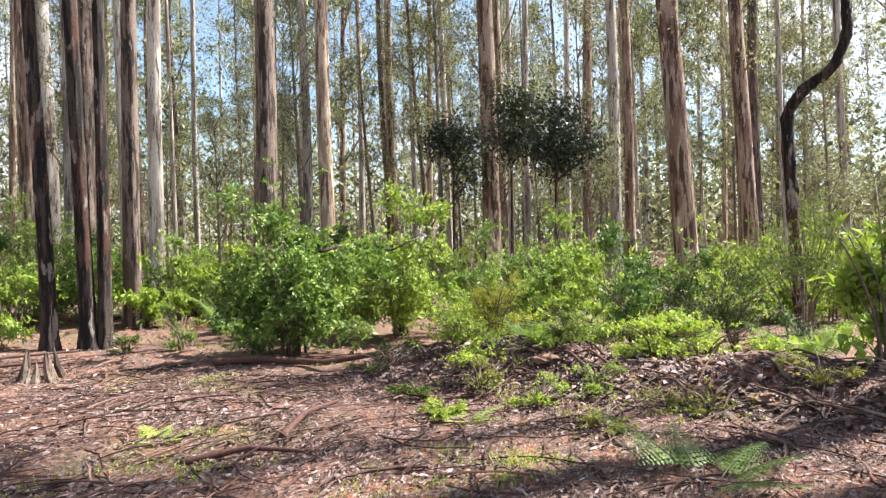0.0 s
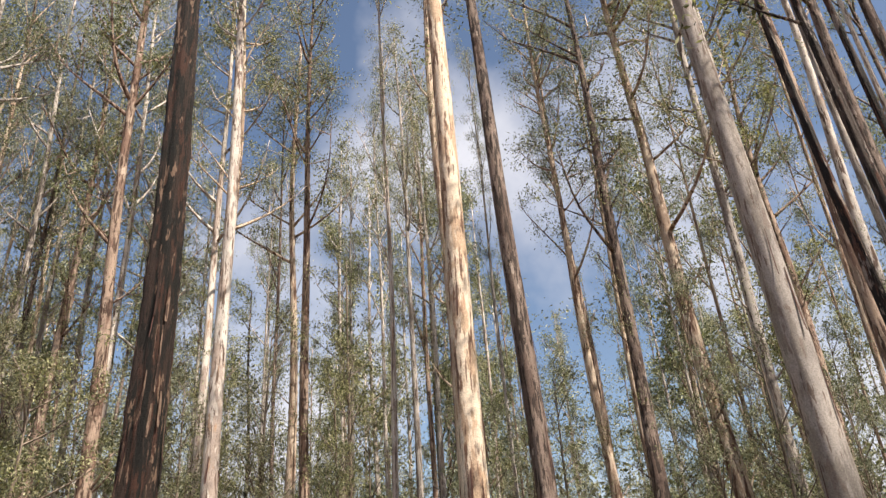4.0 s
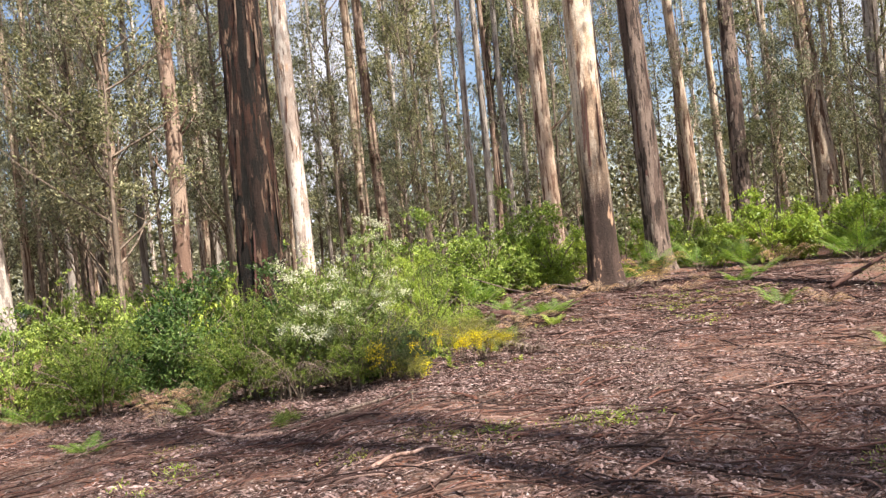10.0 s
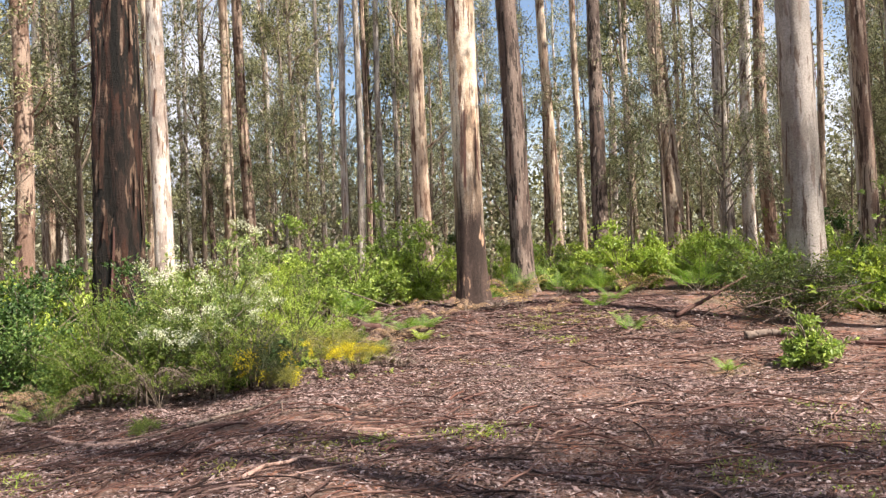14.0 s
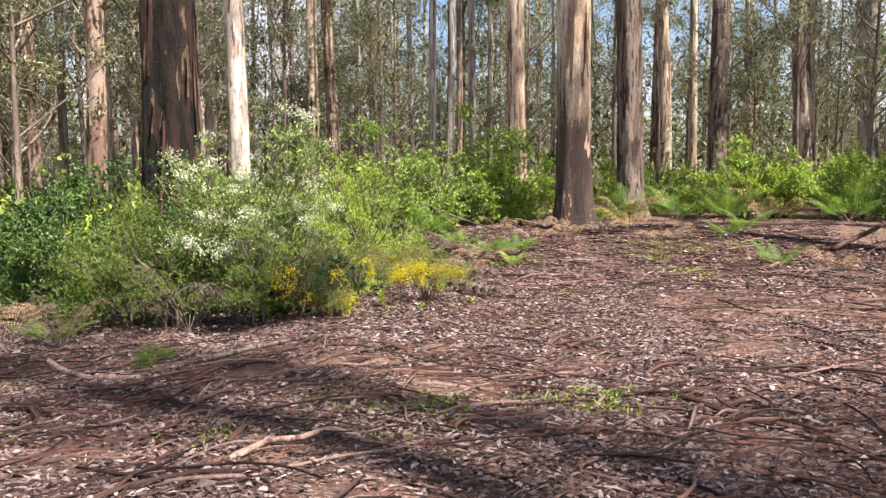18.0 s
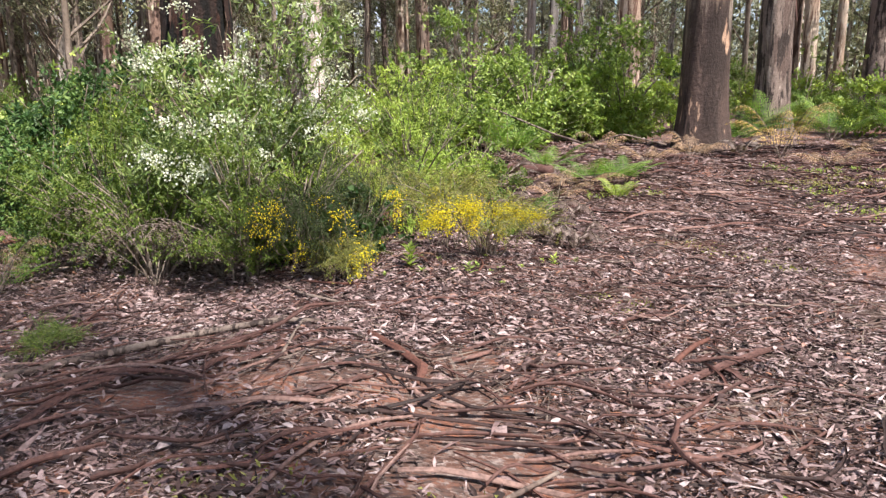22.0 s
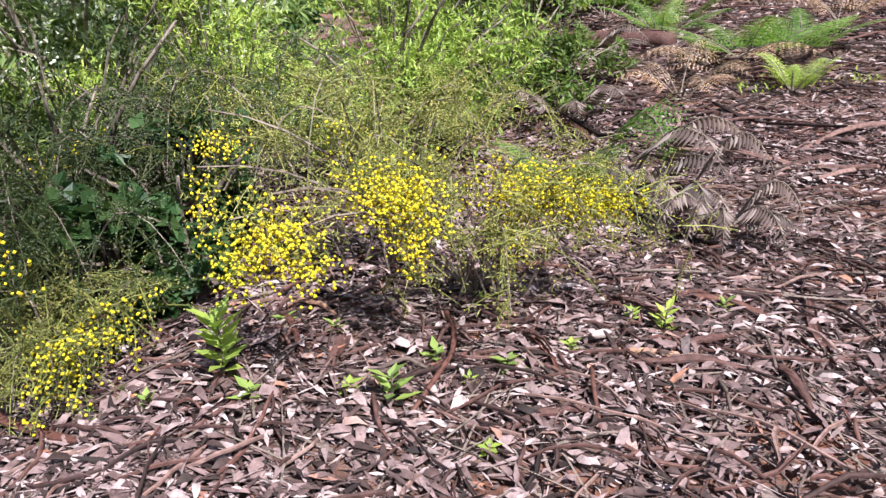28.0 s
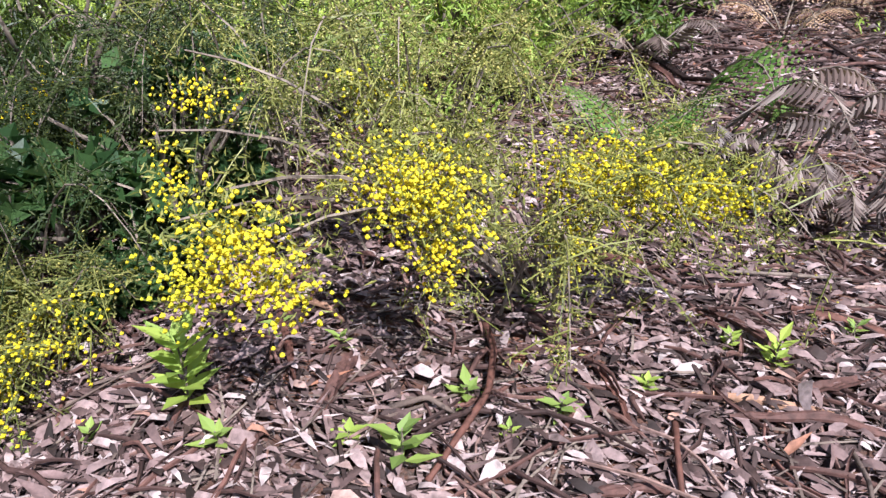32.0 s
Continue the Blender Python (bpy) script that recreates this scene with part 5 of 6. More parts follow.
# ---- fallen wood ----
def stick(name, pts, r0, r1, label, material=DEADWOOD, segs=8, seed=1, category="branch", group=""):
    q = np.random.default_rng(seed)
    pts = np.asarray(pts, float)
    s = np.linspace(0, 1, len(pts))
    u = np.linspace(0, 1, 22)
    line = np.stack([np.interp(u, s, pts[:, i]) for i in range(3)], -1)
    k = np.array([0.25, 0.5, 0.25])
    for i in range(3):
        line[1:-1, i] = np.convolve(line[:, i], k, "valid")
    fl = 1 + q.normal(0, 0.07, (22, segs))
    ob = new(name, Geo().tube(line, np.linspace(r0, r1, 22), segs, True, fl).mesh(name, material, True))
    return tagged(ob, label, category, group)


stick("fallen_branch", [on(-3.3, 7.45, 0.01), on(-2.8, 7.70, 0.025), on(-2.3, 8.04, 0.045), on(-1.9, 8.14, 0.04), on(-1.35, 8.12, 0.02)], 0.024, 0.013, "long curved grey branch lying on litter")
stick("fallen_branch", [on(-4.5, 8.35, 0.03), on(-4.1, 7.95, 0.04), on(-3.6, 7.58, 0.03), on(-3.1, 7.45, 0.02)], 0.030, 0.02, "pale bleached branch lying on litter", PALEWOOD, 8, 3)
stick("fallen_branch", [on(-2.2, 7.75, 0.01), on(-1.85, 7.95, 0.06), on(-1.75, 8.1, 0.12), on(-1.7, 8.2, 0.1)], 0.014, 0.008, "thin dark twig leaning on a branch", STRIP, 5, 4)
stick("fallen_log", [on(4.5, 13.7, 0.06), on(5.2, 14.0, 0.28), on(5.6, 14.1, 0.46), on(6.1, 14.3, 0.60)], 0.042, 0.022, "dark dead log leaning on a brush heap", STRIP, 12, 5, "log")
stick("fallen_log", [on(6.2, 10.75, 0.06), on(6.9, 10.4, 0.08), on(7.7, 9.9, 0.06)], 0.034, 0.02, "dark fallen log on the forest floor", STRIP, 10, 6, "log")
stick("fallen_log", [on(6.5, 10.9, 0.08), on(7.4, 10.85, 0.10), on(8.4, 10.6, 0.07)], 0.028, 0.018, "brown fallen log near charred trunks", STRIP, 10, 7, "log")
stick("fallen_log", [on(8.7, 7.6, 0.04), on(8.95, 7.1, 0.09), on(9.25, 6.5, 0.06), on(9.2, 6.0, 0.10), on(9.5, 5.2, 0.12)], 0.065, 0.03, "dark fallen log under hazel bushes", STRIP, 10, 8, "log")
stick("fallen_log", [on(5.0, 11.8, 0.08), on(5.35, 11.75, 0.13), on(5.8, 11.55, 0.10)], 0.075, 0.05, "short bleached piece of log", DEADWOOD, 12, 9, "log")
stick("fallen_branch", [on(6.4, 3.75, 0.03), on(7.0, 4.1, 0.06), on(7.7, 4.35, 0.04)], 0.035, 0.02, "dark fallen branch on leaf litter", STRIP, 7, 10)
stick("fallen_branch", [on(5.6, 4.0, 0.03), on(6.0, 3.7, 0.06), on(6.2, 3.3, 0.03)], 0.03, 0.015, "dark crooked branch on leaf litter", STRIP, 7, 11)
stick("fallen_branch", [on(-0.6, 15.0, 0.1), on(-1.2, 14.8, 0.35), on(-2.2, 15.1, 0.75)], 0.02, 0.008, "dead leaning branch among ferns", DEADWOOD, 6, 12)
stick("fallen_branch", [on(0.3, 15.4, 0.12), on(-0.3, 15.0, 0.32), on(-0.9, 14.8, 0.12)], 0.012, 0.006, "dead leaning branch among ferns", DEADWOOD, 6, 13)
stick("fallen_log", [on(-2.6, 14.2, 0.06), on(-1.8, 14.0, 0.08), on(-1.1, 13.8, 0.05)], 0.09, 0.07, "dark rotting log behind the wattle", STRIP, 9, 14, "log")
stick("dead_branch", [on(10.2, 7.0, 1.55), on(10.9, 7.0, 1.70), on(11.5, 6.7, 1.55), on(11.9, 6.4, 1.75)], 0.03, 0.012, "bare dark dead branch over green bushes", BARK["k"], 6, 15)

# splintered stump
stump = thing("stump", on(6.95, 8.85), "splintered pale stump with jagged roots", "stump")
for k in range(9):
    a, h = k * 0.7 + rng.uniform(-0.2, 0.2), rng.uniform(0.18, 0.48)
    o = np.array([math.cos(a), math.sin(a), 0]) * rng.uniform(0.10, 0.22)
    piece("splinter", Geo().tube([o * 1.6 + (0, 0, -0.06), o * 1.1 + (0, 0, h * 0.4), o * 0.9 + (0, 0, h)], [0.065, 0.045, 0.008], 6), DEADWOOD, stump)

# brush heap in front of the grey karri
heap = thing("brush_heap", on(6.45, 13.3), "heap of dead branches with grey wilted leaves", "brush")
for k in range(64):
    a, e = rng.uniform(0, 6.28), rng.uniform(0.1, 0.9)
    c = np.array([rng.normal(0, 0.55), rng.normal(0, 0.35), rng.uniform(0.05, 0.75)])
    d = np.array([math.cos(a), math.sin(a), rng.uniform(-0.25, 0.5)]) * rng.uniform(0.3, 0.8)
    p0, p1 = c - d, c + d
    p0[2], p1[2] = max(p0[2], 0.0), max(p1[2], 0.0)
    piece("dead_stick", Geo().tube([p0, c + rng.normal(0, 0.05, 3), p1], [0.011, 0.009, 0.004], 5), DEADWOOD, heap)
n = 5200
p = rng.normal(0, 1, (n, 3)) * (0.62, 0.42, 0.26) + (0, 0, 0.68)
p = p[p[:, 2] > 0.02]
tagged(piece("wilted_foliage", Geo().leaves(p, unit(len(p)) + (0, 0, -0.4), unit(len(p)), 0.07 * rng.uniform(0.6, 1.3, len(p)), 0.020), SHADY, heap), kind="stuff")
shrub("dark_shrub", on(6.75, 13.6), 1.3, 1.9, 700, 9, 0.06, 0.022, SHADY, "dusky green bush growing through a brush heap", 961, 6, flower=BLUE, bloom=10)

# bank of debris seen across the track
for k in range(70):
    x, y, a = rng.uniform(9.0, 10.9), rng.uniform(-2.5, 5.4), rng.uniform(-0.5, 0.9)
    ln = rng.uniform(0.25, 0.9)
    dx, dy = math.cos(a + 1.2) * ln * 0.5, math.sin(a + 1.2) * ln * 0.5
    stick("fallen_branch", [on(x - dx, y - dy, 0.02), on(x, y, rng.uniform(0.05, 0.14)), on(x + dx, y + dy, 0.03)], rng.uniform(0.008, 0.026), 0.006, "dead branch on a bank of debris", (STRIP, DEADWOOD)[k % 2], 5, 1000 + k, "branch", "debris branches")
for k in range(16):
    x, y = rng.uniform(9.1, 10.2), rng.uniform(-1.5, 5.0)
    th = np.linspace(0, np.pi, 9)[:, None]
    ph = np.arange(14)[None] * 2 * np.pi / 14
    rr = rng.uniform(0.05, 0.12) * (1 + 0.32 * rng.normal(size=(9, 14)) * np.sin(th))
    v = np.stack([rr * np.sin(th) * np.cos(ph) * 1.5, rr * np.sin(th) * np.sin(ph), rr * np.cos(th) * np.ones((1, 14)) * 0.6], -1).reshape(-1, 3)
    f = [(i * 14 + j, i * 14 + (j + 1) % 14, (i + 1) * 14 + (j + 1) % 14) for i in range(8) for j in range(14)] + [(i * 14 + j, (i + 1) * 14 + (j + 1) % 14, (i + 1) * 14 + j) for i in range(8) for j in range(14)]
    ob = new("earth_clod", Geo().add(v, f).mesh("earth_clod", EARTH))
    ob.matrix_basis = pose(*on(x, y, 0.015), 0, 0, rng.uniform(0, 360))
    tagged(ob, "dark clod of earth in the debris bank", "soil", "earth clods")

# crooked black tree
crook = thing("crooked_tree", on(15.1, 1.2), "crooked black-barked tree with a sharp bend", "tree")
pts = np.array([(0, 0, -0.3), (0, 0, 0), (0.02, 0.05, 1.2), (0.0, 0.12, 2.6), (0.05, 0.15, 3.6), (0.0, -0.15, 3.95), (0.0, -0.55, 4.2), (0.0, -0.75, 4.7), (0.0, -0.72, 5.4), (0.05, -0.5, 6.4), (0.1, -0.45, 7.6), (0.2, -0.2, 10.0)])
u, s = np.linspace(0, 1, 60), np.linspace(0, 1, len(pts))
line = np.stack([np.interp(u, s, pts[:, i]) for i in range(3)], -1)
for _ in range(1):
    line[1:-1] = 0.25 * line[:-2] + 0.5 * line[1:-1] + 0.25 * line[2:]
piece("trunk", Geo().tube(line, np.interp(u, [0, 0.1, 0.45, 1], [0.14, 0.095, 0.085, 0.045]), 16, True, 1 + rng.normal(0, 0.15, (60, 16))), BARK["k"], crook, "", True)
woods, leaf = crown_geo(line, 10, 1201, 7, 4, 60, 0.16, 0.5, 2.6, 0.9)
for w in woods:
    piece("limb", w, BARK["k"], crook)
tagged(piece("crown", leaf, GUM, crook), kind="stuff")

# dark-needled small trees
for k, (x, y, h) in enumerate(((20.3, 9.4, 5.4), (21.5, 12.2, 5.0), (19.4, 7.6, 4.6))):
    t = thing("sheoak", on(x, y), "small dark-needled tree among tall trunks", "tree")
    g, pts = trunk_geo(0.07, h, 1301 + 9 * k, 9, 16, 0.06, (0.02, 0.0))
    piece("trunk", g, BARK["k"], t, "", True)
    woods, leaf = crown_geo(pts, h, 1302 + 9 * k, 9, 4, 120, 0.14, 0.62, 1.3, 0.6)
    for w in woods:
        piece("limb", w, BARK["k"], t)
    tagged(piece("crown", leaf, BLACK_LEAF, t), kind="stuff")


# ---- litter ----
BARE = [(-1.35, 7.55, 0.42), (-0.75, 7.3, 0.3), (-0.45, 12.0, 0.55), (-0.9, 7.85, 0.22), (-2.1, 7.2, 0.25), (0.35, 7.6, 0.3), (1.1, 9.2, 0.5), (0.2, 11.0, 0.4), (-1.9, 8.6, 0.2), (-0.6, 10.35, 0.18)]


def scatter(n, x0, x1, y0, y1, keep_inside=True):
    x, y = rng.uniform(x0, x1, n), rng.uniform(y0, y1, n)
    if keep_inside:
        bare = np.sin(2.1 * x + 1.3 * y) * np.sin(1.7 * y - 0.9 * x + 2) + 0.6 * np.sin(4.3 * x - 2.2 * y) * np.sin(3.9 * y + x)
        for bx, by, br in BARE:
            bare = bare + 1.3 * np.exp(-(((x - bx) / br) ** 2 + ((y - by) / br) ** 2) ** 2)
        rim = np.minimum(np.minimum(x - x0, x1 - x), np.minimum(y - y0, y1 - y))
        k = inside(x, y) & (rng.uniform(0, 1, n) < (0.66 - 0.45 * bare) * np.clip(rim / 0.9, 0.02, 1))
        x, y = x[k], y[k]
    return x, y


def leaf_litter(name, x, y, size, label, fibres=0.5, wide=(0.16, 0.5)):
    """Dry leaves of mixed size and curl, among shreds and fibres."""
    n = len(x)
    p = np.stack([x, y, rise(x, y) + rng.uniform(0.004, 0.028, n)], -1)
    a = np.where(rng.uniform(0, 1, n) < 0.5, rng.normal(0.2, 0.6, n), rng.uniform(0, 6.28, n))
    way = np.stack([np.cos(a), np.sin(a), rng.normal(0, 0.25, n)], -1)
    face = unit(n) * 0.6 + (0, 0, 1)
    ln = size * np.exp(np.clip(rng.normal(-0.25, 0.38, n), -1.1, 0.35))
    m = int(n * fibres)
    g = Geo().curled((p - way * ln[:, None] * 0.5)[m:], way[m:], face[m:], ln[m:], ln[m:] * rng.uniform(*wide, n - m), rng.normal(0.06, 0.20, n - m))
    ln = ln[:m] * rng.uniform(0.8, 2.2, m)
    g.leaves(p[:m] - way[:m] * ln[:, None] * 0.5, way[:m], face[:m], ln, ln * rng.uniform(0.05, 0.22, m), 0.3)
    return tagged(piece(name, g, LITTER, smooth=True), label, "leaf litter", kind="stuff")


x, y = scatter(190000, -3.3, 1.6, 7.6, 12.6)
leaf_litter("leaf_litter", x, y, 0.043, "dry pinkish-brown gum leaves in a thick layer", 0.45, (0.2, 0.46))
x, y = scatter(230000, -5.0, 4.6, 2.6, 9.6)
leaf_litter("leaf_litter", x, y, 0.042, "dry brown gum leaves scattered over the clearing")
x, y = scatter(170000, -13, 10.5, -1.5, 17.5)
leaf_litter("leaf_litter", x, y, 0.052, "dry leaves over the outer clearing", 0.75)
x, y = scatter(90000, 3.0, 11.4, -2.2, 8.8)
leaf_litter("leaf_litter", x, y, 0.055, "dry leaves strewn by the debris bank")
x, y = scatter(26000, -14, 12, 4, 20, False)
leaf_litter("leaf_litter", x, y, 0.075, "dry leaves under shrubs and among ferns")
x, y = scatter(60000, -2.4, 5.2, 11.0, 17.0, False)
leaf_litter("leaf_litter", x, y, 0.06, "dark leaves and shreds around the main tree", 0.7)
x, y = scatter(30000, -8.0, -1.4, 8.5, 11.6, False)
leaf_litter("leaf_litter", x, y, 0.055, "dark fallen leaves beneath the flowering bushes", 0.6)
x, y = scatter(14000, 8.8, 11.0, -2.5, 5.5, False)
leaf_litter("leaf_litter", x, y, 0.09, "dry leaves over a bank of debris")


def strip_geo(g, x, y, a, ln, w, q, lift=0.03):
    """A curled strip of shed bark that follows the ground."""
    m = 7
    s = np.linspace(-0.5, 0.5, m)
    bend = q.normal(0, 0.14) * ln
    cx = x + np.cos(a) * s * ln - np.sin(a) * bend * (s * s * 4 - 0.5)
    cy = y + np.sin(a) * s * ln + np.cos(a) * bend * (s * s * 4 - 0.5)
    cz = rise(cx, cy) + 0.012 + lift * q.uniform(0.1, 1) * np.abs(np.sin(s * 3.1 + q.uniform(0, 3)))
    nx, ny = -np.sin(a), np.cos(a)
    ww = w * 0.5 * np.interp(s, [-0.5, -0.3, 0.3, 0.5], [0.35, 1, 0.9, 0.2]) * q.uniform(0.8, 1.2, m)
    curl = q.uniform(0.2, 0.7) * w * q.choice([-1, 1])
    cx, cy = cx + q.normal(0, 0.012 * ln, m), cy + q.normal(0, 0.012 * ln, m)
    rows = [np.stack([cx + o * ww * nx, cy + o * ww * ny, cz + curl * (abs(o) - 0.4) + 0.008], -1) for o in (-1, -0.35, 0.35, 1)]
    low = [r - (0, 0, 0.005) for r in rows]
    v = np.concatenate(rows + low[::-1])
    f = []
    for k in range(8):
        for i in range(m - 1):
            p, r = k * m + i, ((k + 1) % 8) * m + i
            f += [(p, p + 1, r + 1), (p, r + 1, r)]
    g.add(v, f)


def slab(pts, w, material, label, seed):
    """A curved slab of shed bark with ragged edges, lying along the given line."""
    q = np.random.default_rng(seed)
    pts = np.asarray(pts, float)
    m = 12
    s = np.linspace(0, 1, m)
    k = np.linspace(0, 1, len(pts))
    x, y = np.interp(s, k, pts[:, 0]), np.interp(s, k, pts[:, 1])
    x[1:-1], y[1:-1] = np.convolve(x, (0.25, 0.5, 0.25), "valid"), np.convolve(y, (0.25, 0.5, 0.25), "valid")
    dx, dy = np.gradient(x), np.gradient(y)
    d = np.hypot(dx, dy) + 1e-9
    nx, ny = -dy / d, dx / d
    z = rise(x, y) + 0.018 + q.uniform(0.2, 1) * 0.03 * np.sin(s * 3.1 + q.uniform(-0.5, 0.5)) + q.normal(0, 0.002, m)
    half = 0.5 * w * np.interp(s, [0, 0.12, 0.5, 0.9, 1], [0.55, 0.95, 1.05, 0.8, 0.3])
    curl = q.uniform(0.25, 0.6) * w * q.choice([-1, 1])
    rows = []
    for o in (-1, -0.6, -0.2, 0.2, 0.6, 1):
        e = half * o * q.uniform(0.8, 1.2, m)
        rows.append(np.stack([x + e * nx, y + e * ny, z + curl * (o * o - 0.4) * 0.6 + q.normal(0, 0.0012, m)], -1))
    v = np.concatenate(rows + [r - (0, 0, 0.006) for r in rows[::-1]])
    f = []
    for a in range(12):
        b = (a + 1) % 12
        for i in range(m - 1):
            f += [(a * m + i, a * m + i + 1, b * m + i + 1), (a * m + i, b * m + i + 1, b * m + i)]
    c = np.array([x[m // 2], y[m // 2], z[m // 2]])
    ob = new("bark_piece", Geo().add(v - c, f).mesh("bark_piece", material))
    ob.matrix_basis = pose(*map(float, c))
    return tagged(ob, label, "bark", "shed bark slabs")


# single pieces of bark and sticks that stand out on the floor
slab([(-1.56, 9.37), (-1.45, 9.27), (-1.38, 9.2)], 0.016, REDBARK, "red-brown slab of shed bark on dry leaves", 1400)
slab([(-1.56, 9.37), (-1.48, 9.38), (-1.39, 9.37)], 0.012, TANBARK, "split tan piece of bark on the litter", 1401)
slab([(-1.33, 9.32), (-1.3, 9.23), (-1.29, 9.13)], 0.027, STRIP, "dark curled slab of shed bark on the litter", 1402)
stick("fallen_stick", [on(-1.18, 9.55, 0.02), on(-1.1, 9.43, 0.05), on(-1.06, 9.32, 0.05), on(-1.07, 9.12, 0.02)], 0.0080, 0.0053, "broken reddish stick lying on dry leaves", REDBARK, 7, 1403, "branch")
slab([(-1.36, 9.08), (-1.33, 9.01)], 0.024, STRIP, "dark curled slab of shed bark on the litter", 1404)
stick("fallen_stick", [on(-1.2, 9.22, 0.02), on(-1.14, 9.25, 0.05), on(-1.09, 9.26, 0.03)], 0.0060, 0.0040, "thin grey-brown stick on the litter", DEADWOOD, 7, 1405, "branch")
slab([(-0.78, 9.52), (-0.65, 9.57), (-0.53, 9.61)], 0.018, TANBARK, "split tan piece of bark on the litter", 1406)
slab([(-0.69, 9.5), (-0.53, 9.58), (-0.38, 9.61)], 0.020, STRIP, "dark curled slab of shed bark on the litter", 1407)
slab([(-0.61, 9.61), (-0.53, 9.68), (-0.44, 9.81)], 0.022, STRIP, "dark curled slab of shed bark on the litter", 1408)
slab([(-0.63, 9.93), (-0.5, 9.93), (-0.37, 9.93)], 0.027, REDBARK, "red-brown slab of shed bark on dry leaves", 1409)
stick("fallen_stick", [on(-0.43, 9.81, 0.02), on(-0.40, 9.72, 0.05), on(-0.38, 9.61, 0.03)], 0.0055, 0.0037, "thin grey-brown stick on the litter", DEADWOOD, 7, 1410, "branch")
stick("fallen_stick", [on(-0.77, 9.45, 0.02), on(-0.75, 9.36, 0.05), on(-0.71, 9.25, 0.02)], 0.0065, 0.0043, "broken reddish stick lying on dry leaves", REDBARK, 7, 1411, "branch")
slab([(-0.29, 10.11), (-0.29, 9.89), (-0.26, 9.76)], 0.027, STRIP, "dark curled slab of shed bark on the litter", 1412)
slab([(-0.38, 9.64), (-0.3, 9.47)], 0.020, STRIP, "dark curled slab of shed bark on the litter", 1413)
stick("fallen_stick", [on(-1.04, 9.45, 0.02), on(-0.92, 9.42, 0.05), on(-0.82, 9.36, 0.02)], 0.0040, 0.0027, "thin grey-brown stick on the litter", DEADWOOD, 7, 1414, "branch")
slab([(-0.94, 9.53), (-0.83, 9.4)], 0.012, REDBARK, "red-brown slab of shed bark on dry leaves", 1415)
stick("fallen_stick", [on(-0.5, 9.52, 0.02), on(-0.48, 9.43, 0.05), on(-0.46, 9.36, 0.02)], 0.0050, 0.0033, "thin grey-brown stick on the litter", DEADWOOD, 7, 1416, "branch")
slab([(-0.89, 9.18), (-0.83, 9.25), (-0.74, 9.31)], 0.019, STRIP, "dark curled slab of shed bark on the litter", 1417)
slab([(-1.12, 9.83), (-0.94, 9.95)], 0.024, REDBARK, "red-brown slab of shed bark on dry leaves", 1418)
slab([(-0.79, 9.83), (-0.59, 9.68)], 0.017, STRIP, "dark curled slab of shed bark on the litter", 1419)
stick("fallen_stick", [on(-0.82, 9.99, 0.02), on(-0.66, 10.02, 0.05), on(-0.5, 10.17, 0.02)], 0.0050, 0.0033, "thin grey-brown stick on the litter", DEADWOOD, 7, 1420, "branch")
slab([(-1.38, 8.01), (-0.99, 7.66), (-0.98, 7.47)], 0.045, REDBARK, "red-brown slab of shed bark on dry leaves", 1421)
slab([(-1.86, 7.58), (-1.73, 7.75), (-1.84, 7.98)], 0.038, STRIP, "dark curled slab of shed bark on the litter", 1422)
slab([(-2.0, 7.43), (-1.95, 7.66)], 0.038, STRIP, "dark curled slab of shed bark on the litter", 1423)
stick("fallen_stick", [on(-1.66, 7.6, 0.02), on(-1.72, 7.88, 0.05), on(-1.8, 8.14, 0.03)], 0.0075, 0.0050, "thin grey-brown stick on the litter", DEADWOOD, 7, 1424, "branch")
stick("fallen_stick", [on(-1.28, 7.67, 0.02), on(-1.15, 7.75, 0.05), on(-0.99, 7.77, 0.02)], 0.0055, 0.0037, "thin grey-brown stick on the litter", DEADWOOD, 7, 1425, "branch")
stick("fallen_stick", [on(0.08, 8.06, 0.02), on(0.18, 8.21, 0.05), on(0.26, 8.35, 0.03)], 0.0160, 0.0107, "broken reddish stick lying on dry leaves", REDBARK, 7, 1426, "branch")
slab([(0.19, 8.16), (0.59, 8.29)], 0.019, STRIP, "dark curled slab of shed bark on the litter", 1427)
slab([(0.08, 8.06), (0.49, 8.13)], 0.023, STRIP, "dark curled slab of shed bark on the litter", 1428)
slab([(0.28, 8.07), (0.33, 7.94), (0.41, 7.85)], 0.034, STRIP, "dark curled slab of shed bark on the litter", 1429)
slab([(-0.32, 7.82), (-0.27, 8.07)], 0.029, STRIP, "dark curled slab of shed bark on the litter", 1430)
slab([(-0.18, 8.57), (0.15, 8.75)], 0.019, STRIP, "dark curled slab of shed bark on the litter", 1431)
stick("fallen_stick", [on(0.22, 8.87, 0.02), on(0.52, 9.0, 0.05), on(0.8, 9.05, 0.02)], 0.0090, 0.0060, "thin grey-brown stick on the litter", DEADWOOD, 7, 1432, "branch")
slab([(0.04, 9.04), (0.22, 8.9)], 0.025, REDBARK, "red-brown slab of shed bark on dry leaves", 1433)
slab([(-0.01, 8.45), (0.34, 8.35)], 0.015, STRIP, "dark curled slab of shed bark on the litter", 1434)
slab([(-0.58, 8.77), (-0.45, 8.65)], 0.028, STRIP, "dark curled slab of shed bark on the litter", 1435)
slab([(-0.59, 7.57), (-0.49, 7.71)], 0.042, STRIP, "dark curled slab of shed bark on the litter", 1436)
stick("fallen_stick", [on(-1.63, 8.44, 0.02), on(-2.04, 8.62, 0.05), on(-2.5, 9.12, 0.02)], 0.0110, 0.0073, "thin grey-brown stick on the litter", DEADWOOD, 7, 1437, "branch")
